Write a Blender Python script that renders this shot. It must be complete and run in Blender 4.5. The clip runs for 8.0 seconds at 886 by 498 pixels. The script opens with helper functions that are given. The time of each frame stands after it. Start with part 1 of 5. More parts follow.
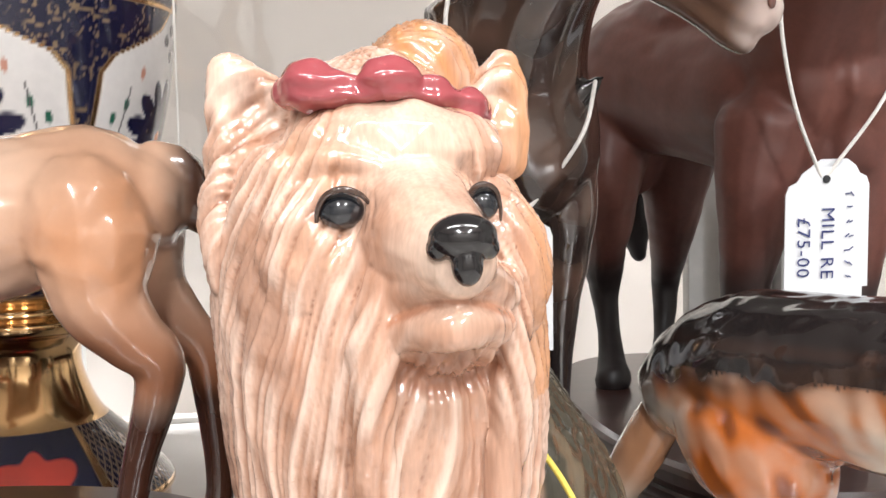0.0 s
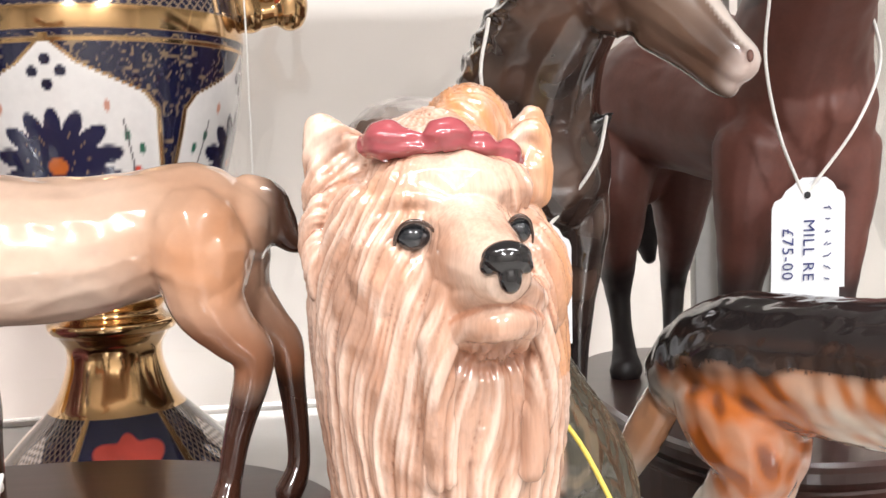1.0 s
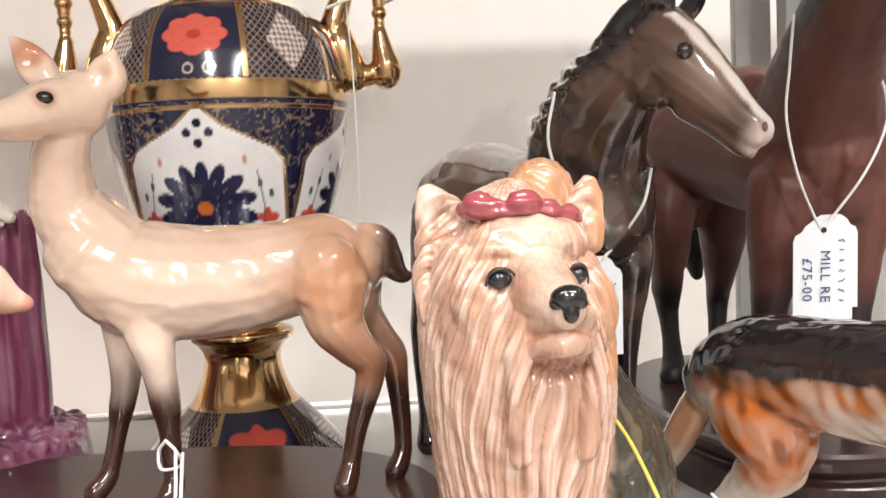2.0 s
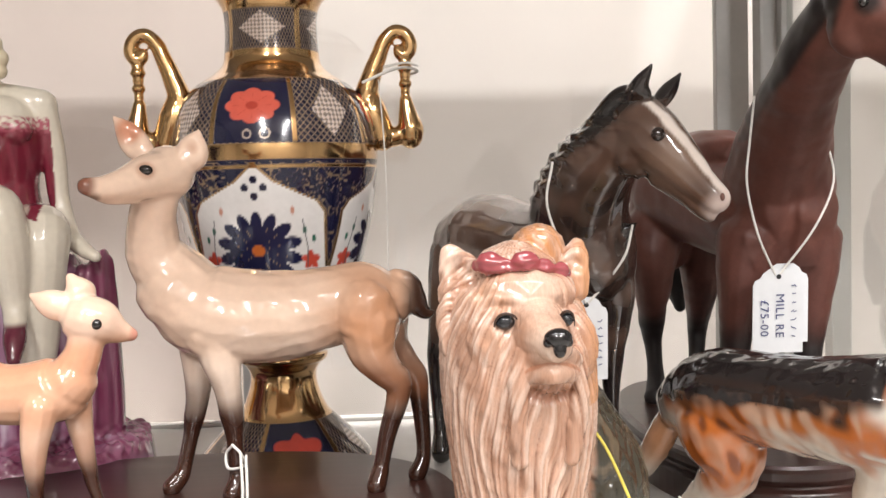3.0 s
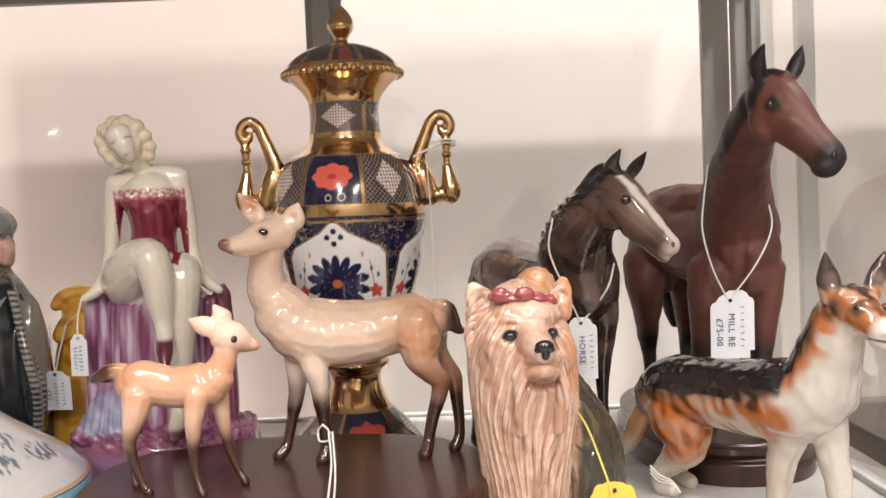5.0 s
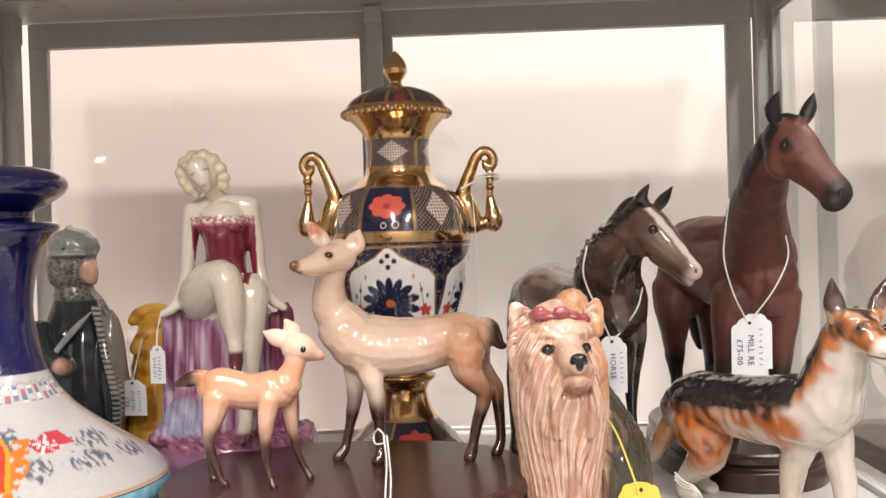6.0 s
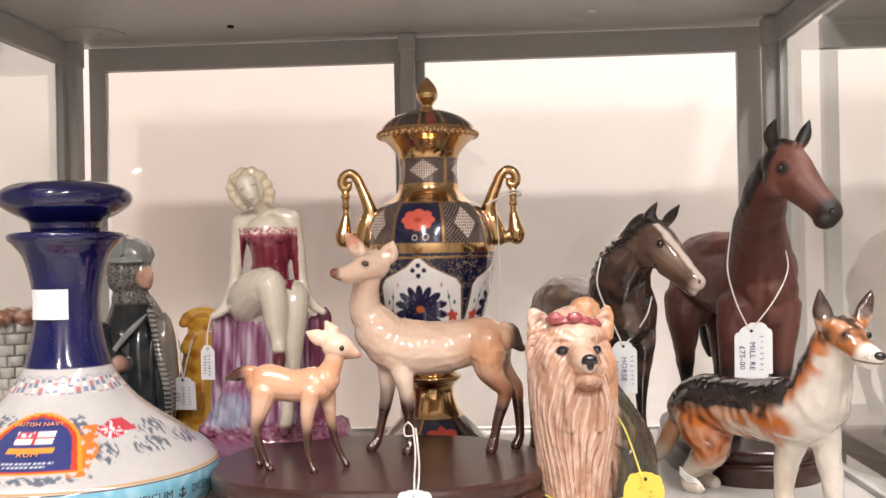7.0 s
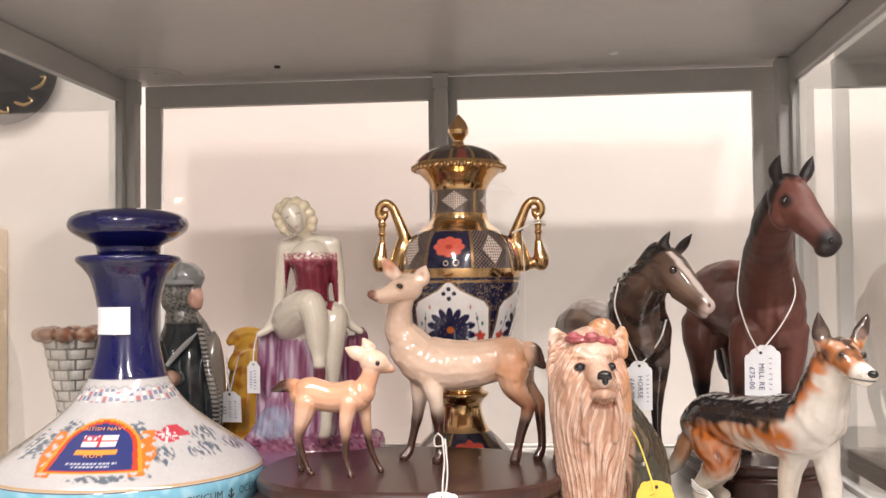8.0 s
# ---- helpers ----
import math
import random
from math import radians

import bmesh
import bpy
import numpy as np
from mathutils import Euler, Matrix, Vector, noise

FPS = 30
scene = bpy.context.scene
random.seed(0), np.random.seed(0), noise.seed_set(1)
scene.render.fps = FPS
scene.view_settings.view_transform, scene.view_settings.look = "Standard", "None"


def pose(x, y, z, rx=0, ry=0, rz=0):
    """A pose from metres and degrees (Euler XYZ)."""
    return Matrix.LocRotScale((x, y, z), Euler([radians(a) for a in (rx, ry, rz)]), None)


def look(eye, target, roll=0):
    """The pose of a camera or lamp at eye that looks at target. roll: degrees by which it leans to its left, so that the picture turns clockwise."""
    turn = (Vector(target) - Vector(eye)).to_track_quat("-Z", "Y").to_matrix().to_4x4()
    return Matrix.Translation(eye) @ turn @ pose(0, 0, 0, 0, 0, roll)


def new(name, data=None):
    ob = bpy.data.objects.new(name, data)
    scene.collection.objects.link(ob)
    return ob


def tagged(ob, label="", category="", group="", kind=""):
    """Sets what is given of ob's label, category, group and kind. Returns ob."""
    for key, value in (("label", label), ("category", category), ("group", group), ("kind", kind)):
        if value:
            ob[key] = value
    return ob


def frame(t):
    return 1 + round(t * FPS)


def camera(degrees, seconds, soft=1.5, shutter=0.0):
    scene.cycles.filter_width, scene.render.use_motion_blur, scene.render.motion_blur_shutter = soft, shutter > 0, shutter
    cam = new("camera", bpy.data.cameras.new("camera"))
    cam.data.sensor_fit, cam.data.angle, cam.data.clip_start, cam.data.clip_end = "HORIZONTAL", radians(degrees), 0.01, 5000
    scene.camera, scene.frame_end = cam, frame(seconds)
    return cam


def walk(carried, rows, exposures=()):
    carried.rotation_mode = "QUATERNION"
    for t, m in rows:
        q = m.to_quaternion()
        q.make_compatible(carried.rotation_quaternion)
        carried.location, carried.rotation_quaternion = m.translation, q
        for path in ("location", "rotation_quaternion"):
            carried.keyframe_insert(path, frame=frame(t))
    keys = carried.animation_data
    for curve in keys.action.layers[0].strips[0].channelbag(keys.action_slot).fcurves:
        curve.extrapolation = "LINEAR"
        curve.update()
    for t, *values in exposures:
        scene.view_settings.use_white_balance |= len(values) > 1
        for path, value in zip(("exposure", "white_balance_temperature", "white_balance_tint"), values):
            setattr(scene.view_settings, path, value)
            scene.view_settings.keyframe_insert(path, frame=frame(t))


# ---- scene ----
cam = camera(47.8, 8.0)
PATH = [
    (0, (-0.0450, -0.0165, 0.0942), (0.2297, 1.9594, -0.0496), -1.69),
    (0.5, (-0.0484, -0.0330, 0.0953), (0.1986, 1.9462, -0.0517), -2.04),
    (1, (-0.0566, -0.0608, 0.1011), (0.1844, 1.9192, -0.0460), -2.15),
    (1.5, (-0.0633, -0.0988, 0.1106), (0.1120, 1.8881, -0.0360), -2.47),
    (2, (-0.0683, -0.1260, 0.1163), (0.0490, 1.8654, -0.0275), -2.38),
    (2.2, (-0.0709, -0.1366, 0.1200), (0.0314, 1.8552, -0.0298), -1.81),
    (3.3, (-0.0765, -0.2287, 0.1370), (0.0287, 1.7656, 0.0301), -1.51),
    (3.5, (-0.0760, -0.2530, 0.1396), (0.0101, 1.7423, 0.0336), -1.54),
    (4, (-0.0787, -0.2920, 0.1411), (-0.0047, 1.7058, 0.0841), -1.46),
    (5.3, (-0.0649, -0.3622, 0.1527), (-0.0988, 1.6357, 0.0676), -2.16),
    (5.5, (-0.0737, -0.3743, 0.1484), (-0.1168, 1.6241, 0.0803), -1.88),
    (6, (-0.0734, -0.4066, 0.1505), (-0.1501, 1.5918, 0.1295), -1.74),
    (6.5, (-0.0749, -0.4378, 0.1505), (-0.1723, 1.5598, 0.1606), -1.08),
    (7, (-0.0690, -0.4661, 0.1494), (-0.2031, 1.5293, 0.1556), -1.15),
    (7.5, (-0.0623, -0.5036, 0.1488), (-0.2204, 1.4897, 0.1903), -1.19),
    (8, (-0.0608, -0.5212, 0.1449), (-0.2635, 1.4673, 0.2128), -0.68),
]
walk(cam, [(t, look(eye, target, roll)) for t, eye, target, roll in PATH],
     [(0.0, 0.88, 5900, 5), (1.0, 0.95, 5950, 6), (2.0, 0.79, 6050, 6), (3.5, 0.52, 6200, 7), (4.5, 0.46, 6300, 8), (5.5, 0.50, 6350, 9), (8.0, 0.58, 6400, 11)])

# ---- light ----
world = bpy.data.worlds.new("world")
scene.world = world
world.use_nodes = True
world.node_tree.nodes["Background"].inputs[0].default_value = (1.0, 0.93, 0.84, 1)
world.node_tree.nodes["Background"].inputs[1].default_value = 0.05


def strip_lamp(x, y, sx, sy, power):
    data = bpy.data.lights.new("strip_light", "AREA")
    data.shape, data.size, data.size_y = "RECTANGLE", sx, sy
    data.energy, data.color = power, (1.0, 0.92, 0.875)
    ob = new("strip_light", data)
    ob.matrix_basis = look((x, y, 1.46), (x, y, 0.0))
    tagged(ob, "white ceiling strip light; the rear one is added to brighten the wall", "light", "shop lights")


for lx, ly, sx, sy, watts in ((-0.55, -0.62, 0.90, 0.09, 11), (0.55, -0.62, 0.90, 0.09, 13), (-0.45, -2.25, 0.12, 1.10, 37), (0.75, -2.30, 0.12, 1.10, 37)):
    strip_lamp(lx, ly, sx, sy, watts)
# unseen lamp added behind the cabinet, only to brighten the back wall
strip_lamp(0.80, 0.53, 1.4, 0.05, 60)


# ---- materials ----
def nodes_of(name):
    m = bpy.data.materials.new(name)
    m.use_nodes = True
    nt = m.node_tree
    return m, nt, nt.nodes["Principled BSDF"]


def grain(nt, scale, detail=4.0):
    tc = nt.nodes.new("ShaderNodeTexCoord")
    n = nt.nodes.new("ShaderNodeTexNoise")
    n.inputs["Scale"].default_value, n.inputs["Detail"].default_value = scale, detail
    nt.links.new(tc.outputs["Object"], n.inputs["Vector"])
    return n


def bumped(nt, bsdf, noise_node, strength, distance):
    b = nt.nodes.new("ShaderNodeBump")
    b.inputs["Strength"].default_value, b.inputs["Distance"].default_value = strength, distance
    nt.links.new(noise_node.outputs["Fac"], b.inputs["Height"])
    nt.links.new(b.outputs["Normal"], bsdf.inputs["Normal"])


def plain(name, colour, rough, metal=0.0, scale=60, vary=0.12, bump=0.05, coat=0.0, stretch=None):
    m, nt, b = nodes_of(name)
    n = grain(nt, scale)
    if stretch:
        mp = nt.nodes.new("ShaderNodeMapping")
        mp.inputs["Scale"].default_value = stretch
        nt.links.new(n.inputs["Vector"].links[0].from_socket, mp.inputs["Vector"])
        nt.links.new(mp.outputs["Vector"], n.inputs["Vector"])
    big = grain(nt, scale * 0.13, 2.0)
    add = nt.nodes.new("ShaderNodeMath")
    add.operation = "ADD"
    nt.links.new(n.outputs["Fac"], add.inputs[0])
    nt.links.new(big.outputs["Fac"], add.inputs[1])
    ramp = nt.nodes.new("ShaderNodeMapRange")
    ramp.inputs["From Min"].default_value, ramp.inputs["From Max"].default_value = 0.6, 1.4
    ramp.inputs["To Min"].default_value, ramp.inputs["To Max"].default_value = 1 - vary, 1 + vary
    nt.links.new(add.outputs[0], ramp.inputs["Value"])
    mul = nt.nodes.new("ShaderNodeVectorMath")
    mul.operation = "SCALE"
    mul.inputs[0].default_value = colour
    nt.links.new(ramp.outputs[0], mul.inputs["Scale"])
    nt.links.new(mul.outputs[0], b.inputs["Base Color"])
    b.inputs["Roughness"].default_value, b.inputs["Metallic"].default_value = rough, metal
    b.inputs["Coat Weight"].default_value = coat
    b.inputs["Coat Roughness"].default_value = 0.05
    if bump:
        bumped(nt, b, n, bump, 0.001)
    return m


def glaze(name, rough, coat=0.6, scale=350, vary=0.09, bump=0.04, stretch=None):
    """Painted pottery: the brushed colours are kept with the mesh, gilding too."""
    m, nt, b = nodes_of(name)
    col = nt.nodes.new("ShaderNodeAttribute")
    col.attribute_name = "paint"
    n = grain(nt, scale, 5.0)
    big = grain(nt, scale * 0.2, 3.0)
    if stretch:
        for tex in (n, big):
            mp = nt.nodes.new("ShaderNodeMapping")
            mp.inputs["Scale"].default_value = stretch
            nt.links.new(tex.inputs["Vector"].links[0].from_socket, mp.inputs["Vector"])
            nt.links.new(mp.outputs["Vector"], tex.inputs["Vector"])
    add = nt.nodes.new("ShaderNodeMath")
    add.operation = "ADD"
    nt.links.new(n.outputs["Fac"], add.inputs[0])
    nt.links.new(big.outputs["Fac"], add.inputs[1])
    ramp = nt.nodes.new("ShaderNodeMapRange")
    ramp.inputs["From Min"].default_value, ramp.inputs["From Max"].default_value = 0.6, 1.4
    ramp.inputs["To Min"].default_value, ramp.inputs["To Max"].default_value = 1 - vary, 1 + vary
    nt.links.new(add.outputs[0], ramp.inputs["Value"])
    mul = nt.nodes.new("ShaderNodeVectorMath")
    mul.operation = "SCALE"
    nt.links.new(col.outputs["Color"], mul.inputs[0])
    nt.links.new(ramp.outputs[0], mul.inputs["Scale"])
    nt.links.new(mul.outputs[0], b.inputs["Base Color"])
    nt.links.new(col.outputs["Alpha"], b.inputs["Metallic"])
    b.inputs["Roughness"].default_value = rough
    b.inputs["Coat Weight"].default_value, b.inputs["Coat Roughness"].default_value = coat, 0.04
    bumped(nt, b, big, bump, 0.001)
    return m


GLAZE = glaze("glazed_pottery", 0.14, coat=0.75, vary=0.06, bump=0.09)
HAIR = glaze("glazed_combed_hair", 0.16, coat=0.75, scale=1500, vary=0.20, bump=0.20, stretch=(1, 1, 0.10))
MATT = glaze("matt_pottery", 0.48, coat=0.0, scale=500, vary=0.14, bump=0.08)
STEEL = plain("grey_painted_steel", (0.43, 0.42, 0.40), 0.38, scale=220, vary=0.05, bump=0.03)
SHELF = plain("grey_shelf_underside", (0.50, 0.48, 0.455), 0.42, scale=120, vary=0.05, bump=0.03)
FLOOR = plain("pale_laminate_shelf", (0.50, 0.48, 0.45), 0.14, scale=40, vary=0.05, bump=0.01)
WALL = plain("cream_wall_paint", (0.80, 0.745, 0.705), 0.6, scale=30, vary=0.035, bump=0.06)
WOOD = plain("dark_stained_wood", (0.042, 0.016, 0.012), 0.30, scale=160, vary=0.35, bump=0.05, coat=0.25, stretch=(0.12, 1, 1))
PAPER = plain("white_card", (0.80, 0.81, 0.83), 0.6, scale=300, vary=0.03, bump=0.03)
YELLOW = plain("yellow_card", (0.72, 0.50, 0.07), 0.6, scale=300, vary=0.04, bump=0.03)
STRING = plain("white_cotton_string", (0.78, 0.76, 0.72), 0.8, scale=900, vary=0.12, bump=0.3)
YSTRING = plain("yellow_cotton_string", (0.66, 0.55, 0.10), 0.8, scale=900, vary=0.12, bump=0.3)
INK = plain("blue_ballpoint_ink", (0.03, 0.04, 0.16), 0.6, bump=0)
BLACKINK = plain("black_ink", (0.02, 0.02, 0.022), 0.6, bump=0)
BRASS = plain("brass_plaque", (0.62, 0.42, 0.20), 0.32, metal=0.8, scale=200, bump=0.03)
GREY = plain("shop_wall_grey", (0.34, 0.32, 0.295), 0.7, scale=20, vary=0.08, bump=0.05)

GLASS, _nt, _b = nodes_of("cabinet_glass")
_b.inputs["Base Color"].default_value = (0.97, 0.985, 0.975, 1)
_b.inputs["Roughness"].default_value, _b.inputs["IOR"].default_value = 0.0, 1.45
_b.inputs["Transmission Weight"].default_value = 1.0


# pinkish reflection on the left back pane, put into the glass colour
PINK_REFLECTION_GLASS, _nt, _b = nodes_of("pink_reflection_glass")
_b.inputs["Base Color"].default_value = (0.92, 0.885, 0.862, 1)
_b.inputs["Roughness"].default_value, _b.inputs["IOR"].default_value = 0.0, 1.45
_b.inputs["Transmission Weight"].default_value = 1.0

# tint and high IOR added to dim what lies beyond and strengthen reflections
SIDE_GLASS, _nt, _b = nodes_of("dimming_side_glass")
_b.inputs["Base Color"].default_value = (0.74, 0.76, 0.74, 1)
_b.inputs["Roughness"].default_value, _b.inputs["IOR"].default_value = 0.0, 1.8
_b.inputs["Transmission Weight"].default_value = 1.0


# ---- mesh helpers ----
def mesh_object(name, bm, material, smooth=False, at=(0, 0, 0), parent=None):
    me = bpy.data.meshes.new(name)
    bmesh.ops.translate(bm, verts=bm.verts, vec=[-v for v in at])
    bm.to_mesh(me)
    bm.free()
    me.materials.append(material)
    if smooth:
        me.polygons.foreach_set("use_smooth", [True] * len(me.polygons))
    ob = new(name, me)
    ob.location = at
    if parent:
        ob.parent = parent
        ob.location = Vector(at) - (parent.location if parent else Vector())
    return ob


def part(name, bm, material, parent, label="", smooth=False):
    ob = mesh_object(name, bm, material, smooth)
    ob.parent = parent
    base = Vector(parent.location)
    if parent.parent:
        base += parent.parent.location
    ob.location = -base
    if label:
        tagged(ob, label)
    return ob


def holder(name, at):
    ob = new(name)
    ob.location = at
    return ob


def box(x0, x1, y0, y1, z0, z1, bevel=0.0, bm=None):
    own = bmesh.new()
    bmesh.ops.create_cube(own, size=1.0, matrix=Matrix.Translation(((x0 + x1) / 2, (y0 + y1) / 2, (z0 + z1) / 2)) @ Matrix.Diagonal((x1 - x0, y1 - y0, z1 - z0, 1)))
    if bevel:
        bmesh.ops.bevel(own, geom=own.edges[:], offset=bevel, segments=2, affect="EDGES", profile=0.6)
    if bm is None:
        return own
    return merge(bm, own)


def merge(bm, other):
    me = bpy.data.meshes.new("tmp")
    other.to_mesh(me)
    other.free()
    bm.from_mesh(me)
    bpy.data.meshes.remove(me)
    return bm


def spline(pts, sub):
    """Catmull-Rom through rows of any width."""
    p = np.array(pts, float)
    p = np.vstack([2 * p[0] - p[1], p, 2 * p[-1] - p[-2]])
    out = []
    for i in range(1, len(p) - 2):
        for k in range(sub):
            t = k / sub
            a, b, c, d = p[i - 1], p[i], p[i + 1], p[i + 2]
            out.append(0.5 * (2 * b + (c - a) * t + (2 * a - 5 * b + 4 * c - d) * t * t + (3 * b - a - 3 * c + d) * t ** 3))
    out.append(p[-2])
    return np.array(out)


def tube(bm, pts, sides=14, sub=5, flat=1.0, caps=True, up=(0, 0, 1)):
    """A rounded limb through rows of x, y, z, radius in mm. flat widens it across the plane of up."""
    q = spline(pts, sub) if len(pts) > 1 else np.array(pts, float)
    q = q * 0.001
    q[:, 3] = np.maximum(q[:, 3], 0.0002)
    pos, rad = q[:, :3], q[:, 3]
    d = np.gradient(pos, axis=0)
    d /= np.linalg.norm(d, axis=1)[:, None] + 1e-12
    rows = []
    if caps:
        for a in (0.15, 0.5, 0.85):
            rows.append((pos[0] - d[0] * rad[0] * math.cos(a * math.pi / 2), rad[0] * math.sin(a * math.pi / 2), d[0]))
    for i in range(len(pos)):
        rows.append((pos[i], rad[i], d[i]))
    if caps:
        for a in (0.85, 0.5, 0.15):
            rows.append((pos[-1] + d[-1] * rad[-1] * math.cos(a * math.pi / 2), rad[-1] * math.sin(a * math.pi / 2), d[-1]))
    rings = []
    u = np.cross(np.array(up, float), d[0])
    if np.linalg.norm(u) < 0.05:
        u = np.cross((0.0, 1.0, 0.0), d[0])
    for c, r, t in rows:
        u = u - t * np.dot(u, t)
        u /= np.linalg.norm(u) + 1e-12
        w = np.cross(t, u)
        rings.append([bm.verts.new(c + r * (flat * math.cos(2 * math.pi * k / sides) * u + math.sin(2 * math.pi * k / sides) * w)) for k in range(sides)])
    for a, b in zip(rings, rings[1:]):
        for k in range(sides):
            bm.faces.new((a[k], a[(k + 1) % sides], b[(k + 1) % sides], b[k]))
    bm.faces.new(rings[0][::-1])
    bm.faces.new(rings[-1])
    return bm


def ball(bm, x, y, z, rx, ry=None, rz=None, turn=0.0, tip=0.0, fine=2):
    ry, rz = ry or rx, rz or rx
    m = Matrix.Translation((x * 0.001, y * 0.001, z * 0.001)) @ Euler((radians(tip), 0, radians(turn))).to_matrix().to_4x4() @ Matrix.Diagonal((rx * 0.001, ry * 0.001, rz * 0.001, 1))
    bmesh.ops.create_icosphere(bm, subdivisions=fine, radius=1.0, matrix=m)
    return bm


def fused(bm, voxel, rounds):
    """One skin over overlapping lumps, smoothed."""
    me = bpy.data.meshes.new("clay")
    bm.to_mesh(me)
    bm.free()
    ob = new("clay", me)
    r = ob.modifiers.new("r", "REMESH")
    r.mode, r.voxel_size = "VOXEL", voxel
    s = ob.modifiers.new("s", "SMOOTH")
    s.factor, s.iterations = 0.5, rounds
    dg = bpy.context.evaluated_depsgraph_get()
    dg.update()
    skin = bpy.data.meshes.new_from_object(ob.evaluated_get(dg))
    bpy.data.objects.remove(ob)
    bpy.data.meshes.remove(me)
    return skin


def coords(me):
    co = np.empty(len(me.vertices) * 3)
    me.vertices.foreach_get("co", co)
    return co.reshape(-1, 3)


def wave(p, scale, seed=0.0):
    """Soft noise over points in mm, -1 to 1, cheap and repeatable."""
    x, y, z = p[:, 0] / scale + seed, p[:, 1] / scale + 1.7 * seed, p[:, 2] / scale - seed
    s = np.sin(1.7 * x + 2.1 * y + 1.3 * np.sin(1.1 * z + y)) + np.sin(2.3 * y - 1.9 * z + 1.7 * np.sin(0.9 * x - z)) + np.sin(2.9 * z + 1.3 * x + 1.1 * np.sin(1.9 * y + x))
    return s / 3


def ramp(v, a, b):
    t = np.clip((v - a) / (b - a), 0, 1)
    return t * t * (3 - 2 * t)


def mix(base, colour, k):
    return base * (1 - k[:, None]) + np.array(colour)[None, :] * k[:, None]


def near(p, x, y, z, r, soft=0.5):
    d = np.sqrt((p[:, 0] - x) ** 2 + (p[:, 1] - y) ** 2 + (p[:, 2] - z) ** 2)
    return 1 - ramp(d, r * (1 - soft), r)


def coloured(me, rgb, gold=None):
    a = me.color_attributes.new("paint", "FLOAT_COLOR", "POINT")
    out = np.zeros((len(rgb), 4))
    out[:, :3] = np.clip(rgb, 0, 1)
    if gold is not None:
        out[:, 3] = gold
    a.data.foreach_set("color", out.ravel())


def figurine(name, bm, paint, at, material=None, voxel=0.0009, rounds=5, extras=(), shape=None, label="", group=""):
    """One pottery figure: fused clay, painted; extras are raised details as (name, bmesh, colour, label)."""
    me = fused(bm, voxel, rounds)
    if shape is not None:
        co = coords(me)
        nor = np.empty(len(me.vertices) * 3)
        me.vertices.foreach_get("normal", nor)
        co = co + shape(co * 1000, nor.reshape(-1, 3)) * 0.001
        me.vertices.foreach_set("co", co.ravel())
        me.update()
    rgb = paint(coords(me) * 1000)
    whole = bmesh.new()
    whole.from_mesh(me)
    bpy.data.meshes.remove(me)
    ob = mesh_object(name, whole, material or GLAZE, True, [v * 0.001 for v in at])
    coloured(ob.data, rgb)
    for kind_of, extra, colour, note in extras:
        piece = part(kind_of, extra, GLAZE, ob, note, True)
        coloured(piece.data, np.tile(np.array(colour, float), (len(piece.data.vertices), 1)))
    return tagged(ob, label, "figurine", group)


def lathe(profile, sides, sub=1, axis=(0, 0)):
    """A turned body from rows of radius, z in mm."""
    q = spline(profile, sub) if sub > 1 else np.array(profile, float)
    bm = bmesh.new()
    rings = []
    for r, z in q:
        rings.append([bm.verts.new((axis[0] + r * 0.001 * math.cos(2 * math.pi * k / sides), axis[1] + r * 0.001 * math.sin(2 * math.pi * k / sides), z * 0.001)) for k in range(sides)])
    for a, b in zip(rings, rings[1:]):
        for k in range(sides):
            bm.faces.new((a[k], a[(k + 1) % sides], b[(k + 1) % sides], b[k]))
    bm.faces.new(rings[0][::-1])
    bm.faces.new(rings[-1])
    return bm


def words(text, size, material, place, parent, spacing=1.0, thick=0.0):
    """Lettering as mesh, laid by place(u, v) -> point, u and v in mm from its middle."""
    cu = bpy.data.curves.new("lettering", "FONT")
    cu.body, cu.size, cu.align_x, cu.align_y, cu.space_character = text, size, "CENTER", "CENTER", spacing
    cu.resolution_u = 2
    tmp = new("lettering", cu)
    dg = bpy.context.evaluated_depsgraph_get()
    me = bpy.data.meshes.new_from_object(tmp.evaluated_get(dg))
    bpy.data.objects.remove(tmp)
    base = Vector(parent.location) + (parent.parent.location if parent.parent else Vector())
    for v in me.vertices:
        v.co = Vector(place(v.co.x, v.co.y)) - base
    me.materials.append(material)
    ob = new("lettering", me)
    ob.parent = parent
    return ob

# ---- the shop round the cabinet ----
FL = -0.012
tagged(mesh_object("wall_back", box(-2.6, 2.6, 0.60, 0.70, -1.1, 1.5), WALL), "cream painted shop wall behind the cabinet", "wall", kind="structure")
# out of view: room shell added to enclose the lamps and bounce their light
tagged(mesh_object("wall_front", box(-2.6, 2.6, -3.1, -3.0, -1.1, 1.5), GREY), "plain unseen shop wall, added to bounce light", "wall", kind="structure")
tagged(mesh_object("wall_left", box(-2.7, -2.6, -3.1, 0.7, -1.1, 1.5), GREY), "plain unseen shop wall, added to bounce light", "wall", kind="structure")
tagged(mesh_object("wall_right", box(2.6, 2.7, -3.1, 0.7, -1.1, 1.5), GREY), "plain unseen shop wall, added to bounce light", "wall", kind="structure")
tagged(mesh_object("floor", box(-2.7, 2.7, -3.1, 0.7, -1.2, -1.1), GREY), "plain unseen shop floor, added to bounce light", "floor", kind="structure")
tagged(mesh_object("ceiling", box(-2.7, 2.7, -3.1, 0.7, 1.5, 1.6), WALL), "pale unseen shop ceiling, added to bounce light", "ceiling", kind="structure")

